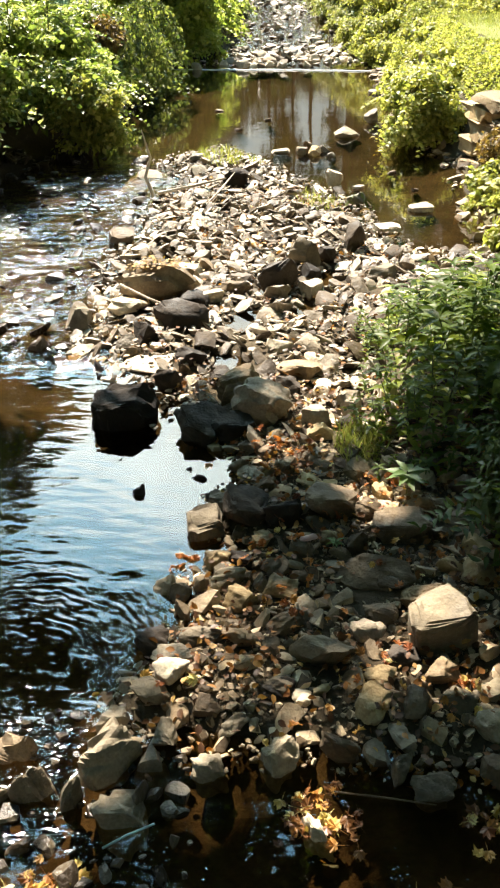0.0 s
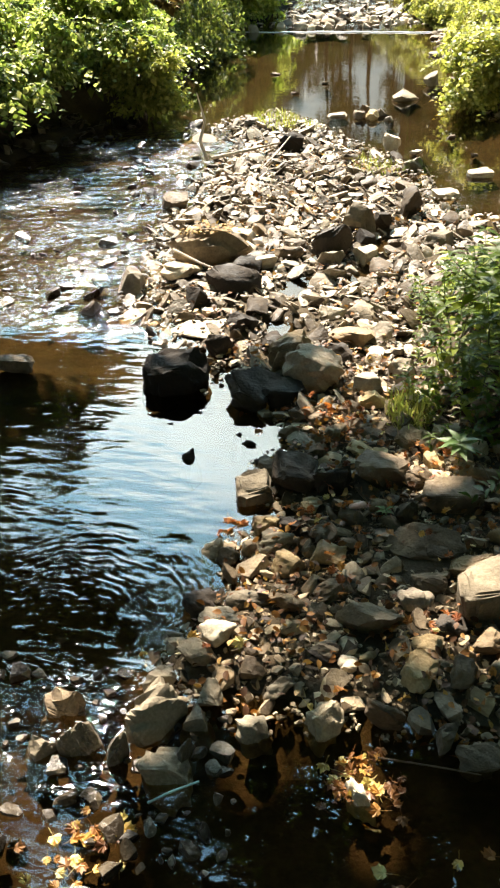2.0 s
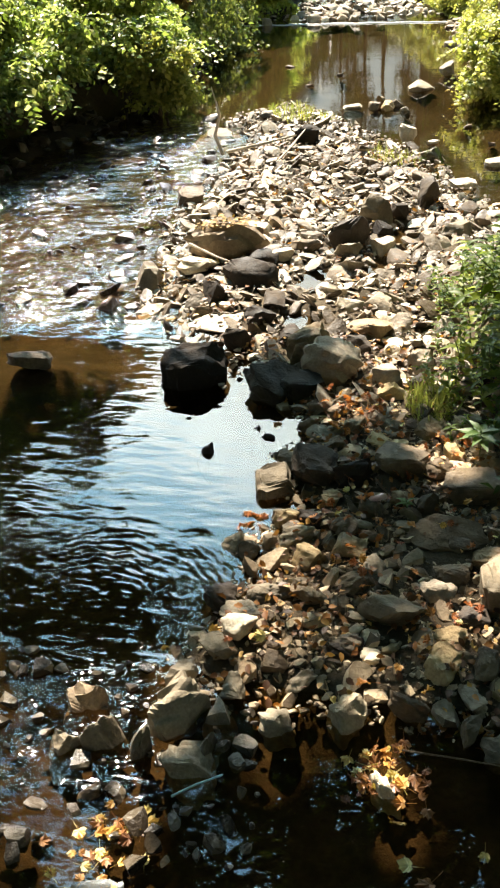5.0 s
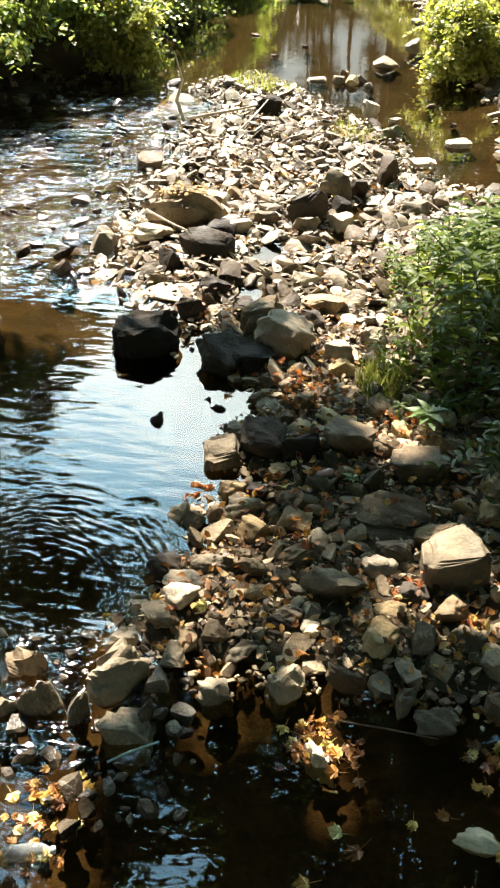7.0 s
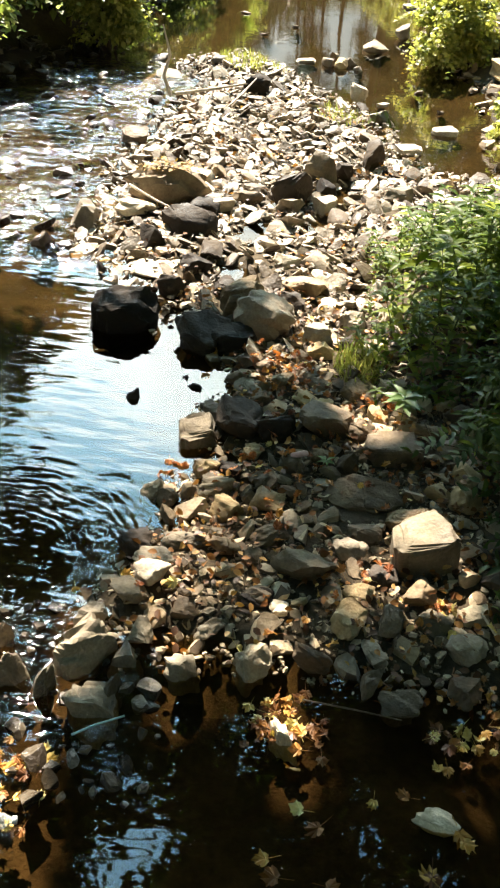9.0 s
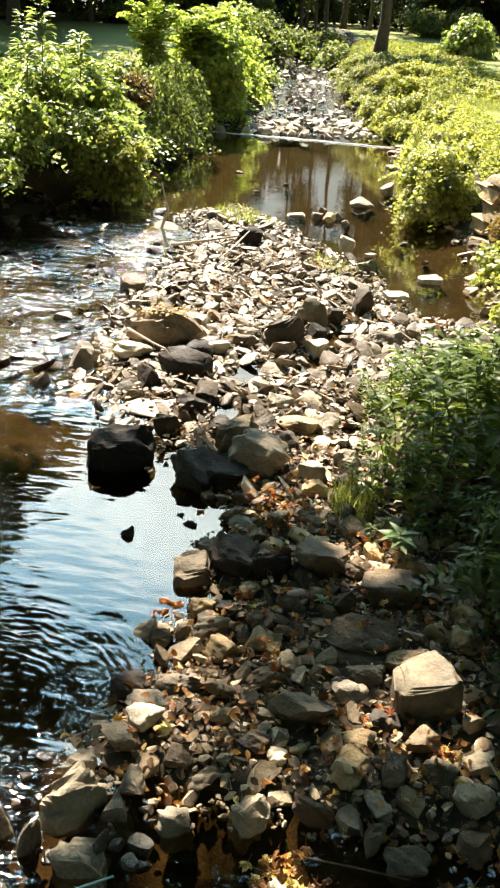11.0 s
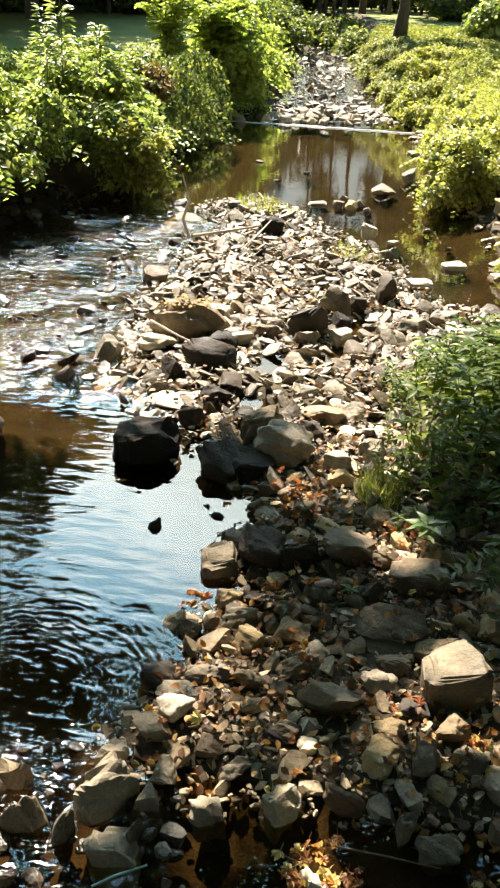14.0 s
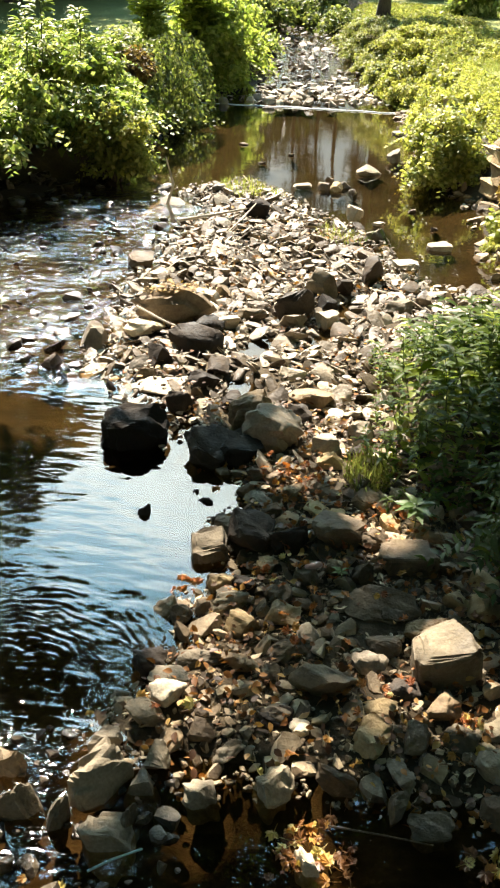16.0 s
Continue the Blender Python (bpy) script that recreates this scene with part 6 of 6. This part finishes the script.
stick([(-0.75, 11.37, 0.13), (-0.56, 12.0, 0.2), (-0.39, 12.5, 0.3)], [0.016, 0.014, 0.008], "pale driftwood stick on the stones")
stick([(-1.4, 8.1, 0.25), (-1.1, 7.85, 0.2), (-0.85, 7.7, 0.16)], [0.014, 0.012, 0.008], "thin bare stick against the slab")
stick([(1.12, 2.95, 0.12), (1.2, 2.75, 0.1), (1.24, 2.55, 0.09)], [0.006, 0.006, 0.004], "thin pale stick on the pebbles")
stick([(0.28, 2.42, 0.06), (0.5, 2.38, 0.07), (0.7, 2.36, 0.05)], [0.004, 0.004, 0.003], "thin dark stick at the water's edge", STEM)
stick([(0.82, 4.62, 0.16), (1.0, 4.45, 0.2), (1.08, 4.2, 0.12)], [0.004, 0.0035, 0.002], "thin brown stem under the nettles", STEM)
stick([(0.95, 4.35, 0.14), (1.2, 4.25, 0.16), (1.45, 4.2, 0.15)], [0.005, 0.0045, 0.003], "thin brown stick under the nettles", STEM)
stick([(2.0, 7.2, 0.2), (2.02, 7.25, 0.6), (2.08, 7.3, 1.0)], [0.008, 0.007, 0.004], "bare dark upright stem among the plants", STEM)


def lathe(name, profile, sides=16):
    v, f = [], []
    for r, z in profile:
        v += [(r * math.cos(2 * math.pi * k / sides), r * math.sin(2 * math.pi * k / sides), z) for k in range(sides)]
    for i in range(len(profile) - 1):
        f += [(i * sides + k, i * sides + (k + 1) % sides, (i + 1) * sides + (k + 1) % sides, (i + 1) * sides + k) for k in range(sides)]
    me = mesh_of(name, np.array(v), np.array(f))
    smooth_shade(me)
    return me


PLASTIC = plain_material("clear_plastic", (0.8, 0.86, 0.86), 0.15, 0, 0.75, 1.3)
CAP = plain_material("bottle_label", (0.55, 0.6, 0.6), 0.5)
bottle = thing("plastic_bottle", -0.97, 1.77, 0.03, "empty clear plastic bottle lying in the shallow water", "bottle")
part_of("body", lathe("body", [(0.0, 0), (0.026, 0.002), (0.031, 0.012), (0.031, 0.05), (0.028, 0.055), (0.031, 0.06), (0.031, 0.12), (0.028, 0.145), (0.013, 0.172), (0.013, 0.18)]), bottle, PLASTIC)
part_of("cap", lathe("cap", [(0.0145, 0.178), (0.0155, 0.18), (0.0155, 0.193), (0.0, 0.195)]), bottle, CAP, "pale screw cap")
bottle.matrix_world = pose(-0.97, 1.77, 0.025, 0, 86, 6)
CAN = plain_material("can_paint", (0.72, 0.55, 0.55), 0.35, 0.3)
can = new("crushed_can", lathe("crushed_can", [(0.0, 0.0), (0.024, 0.0), (0.031, 0.008), (0.027, 0.03), (0.031, 0.055), (0.026, 0.08), (0.031, 0.1), (0.024, 0.108), (0.0, 0.106)]))
can.data.materials.append(CAN)
can.matrix_world = pose(0.22, 4.12, 0.11, 50, 20, 30) @ Matrix.Diagonal((1, 0.6, 1, 1))
tagged(can, "small crushed pinkish drinks can among the stones", "can")
straw_mat = plain_material("straw_plastic", (0.4, 0.56, 0.48), 0.35)
straw = stick([(-0.66, 2.18, 0.03), (-0.57, 2.23, 0.04), (-0.46, 2.28, 0.045)], [0.005, 0.005, 0.004], "pale green plastic tube in the shallows", straw_mat)
straw["category"] = "plastic tube"
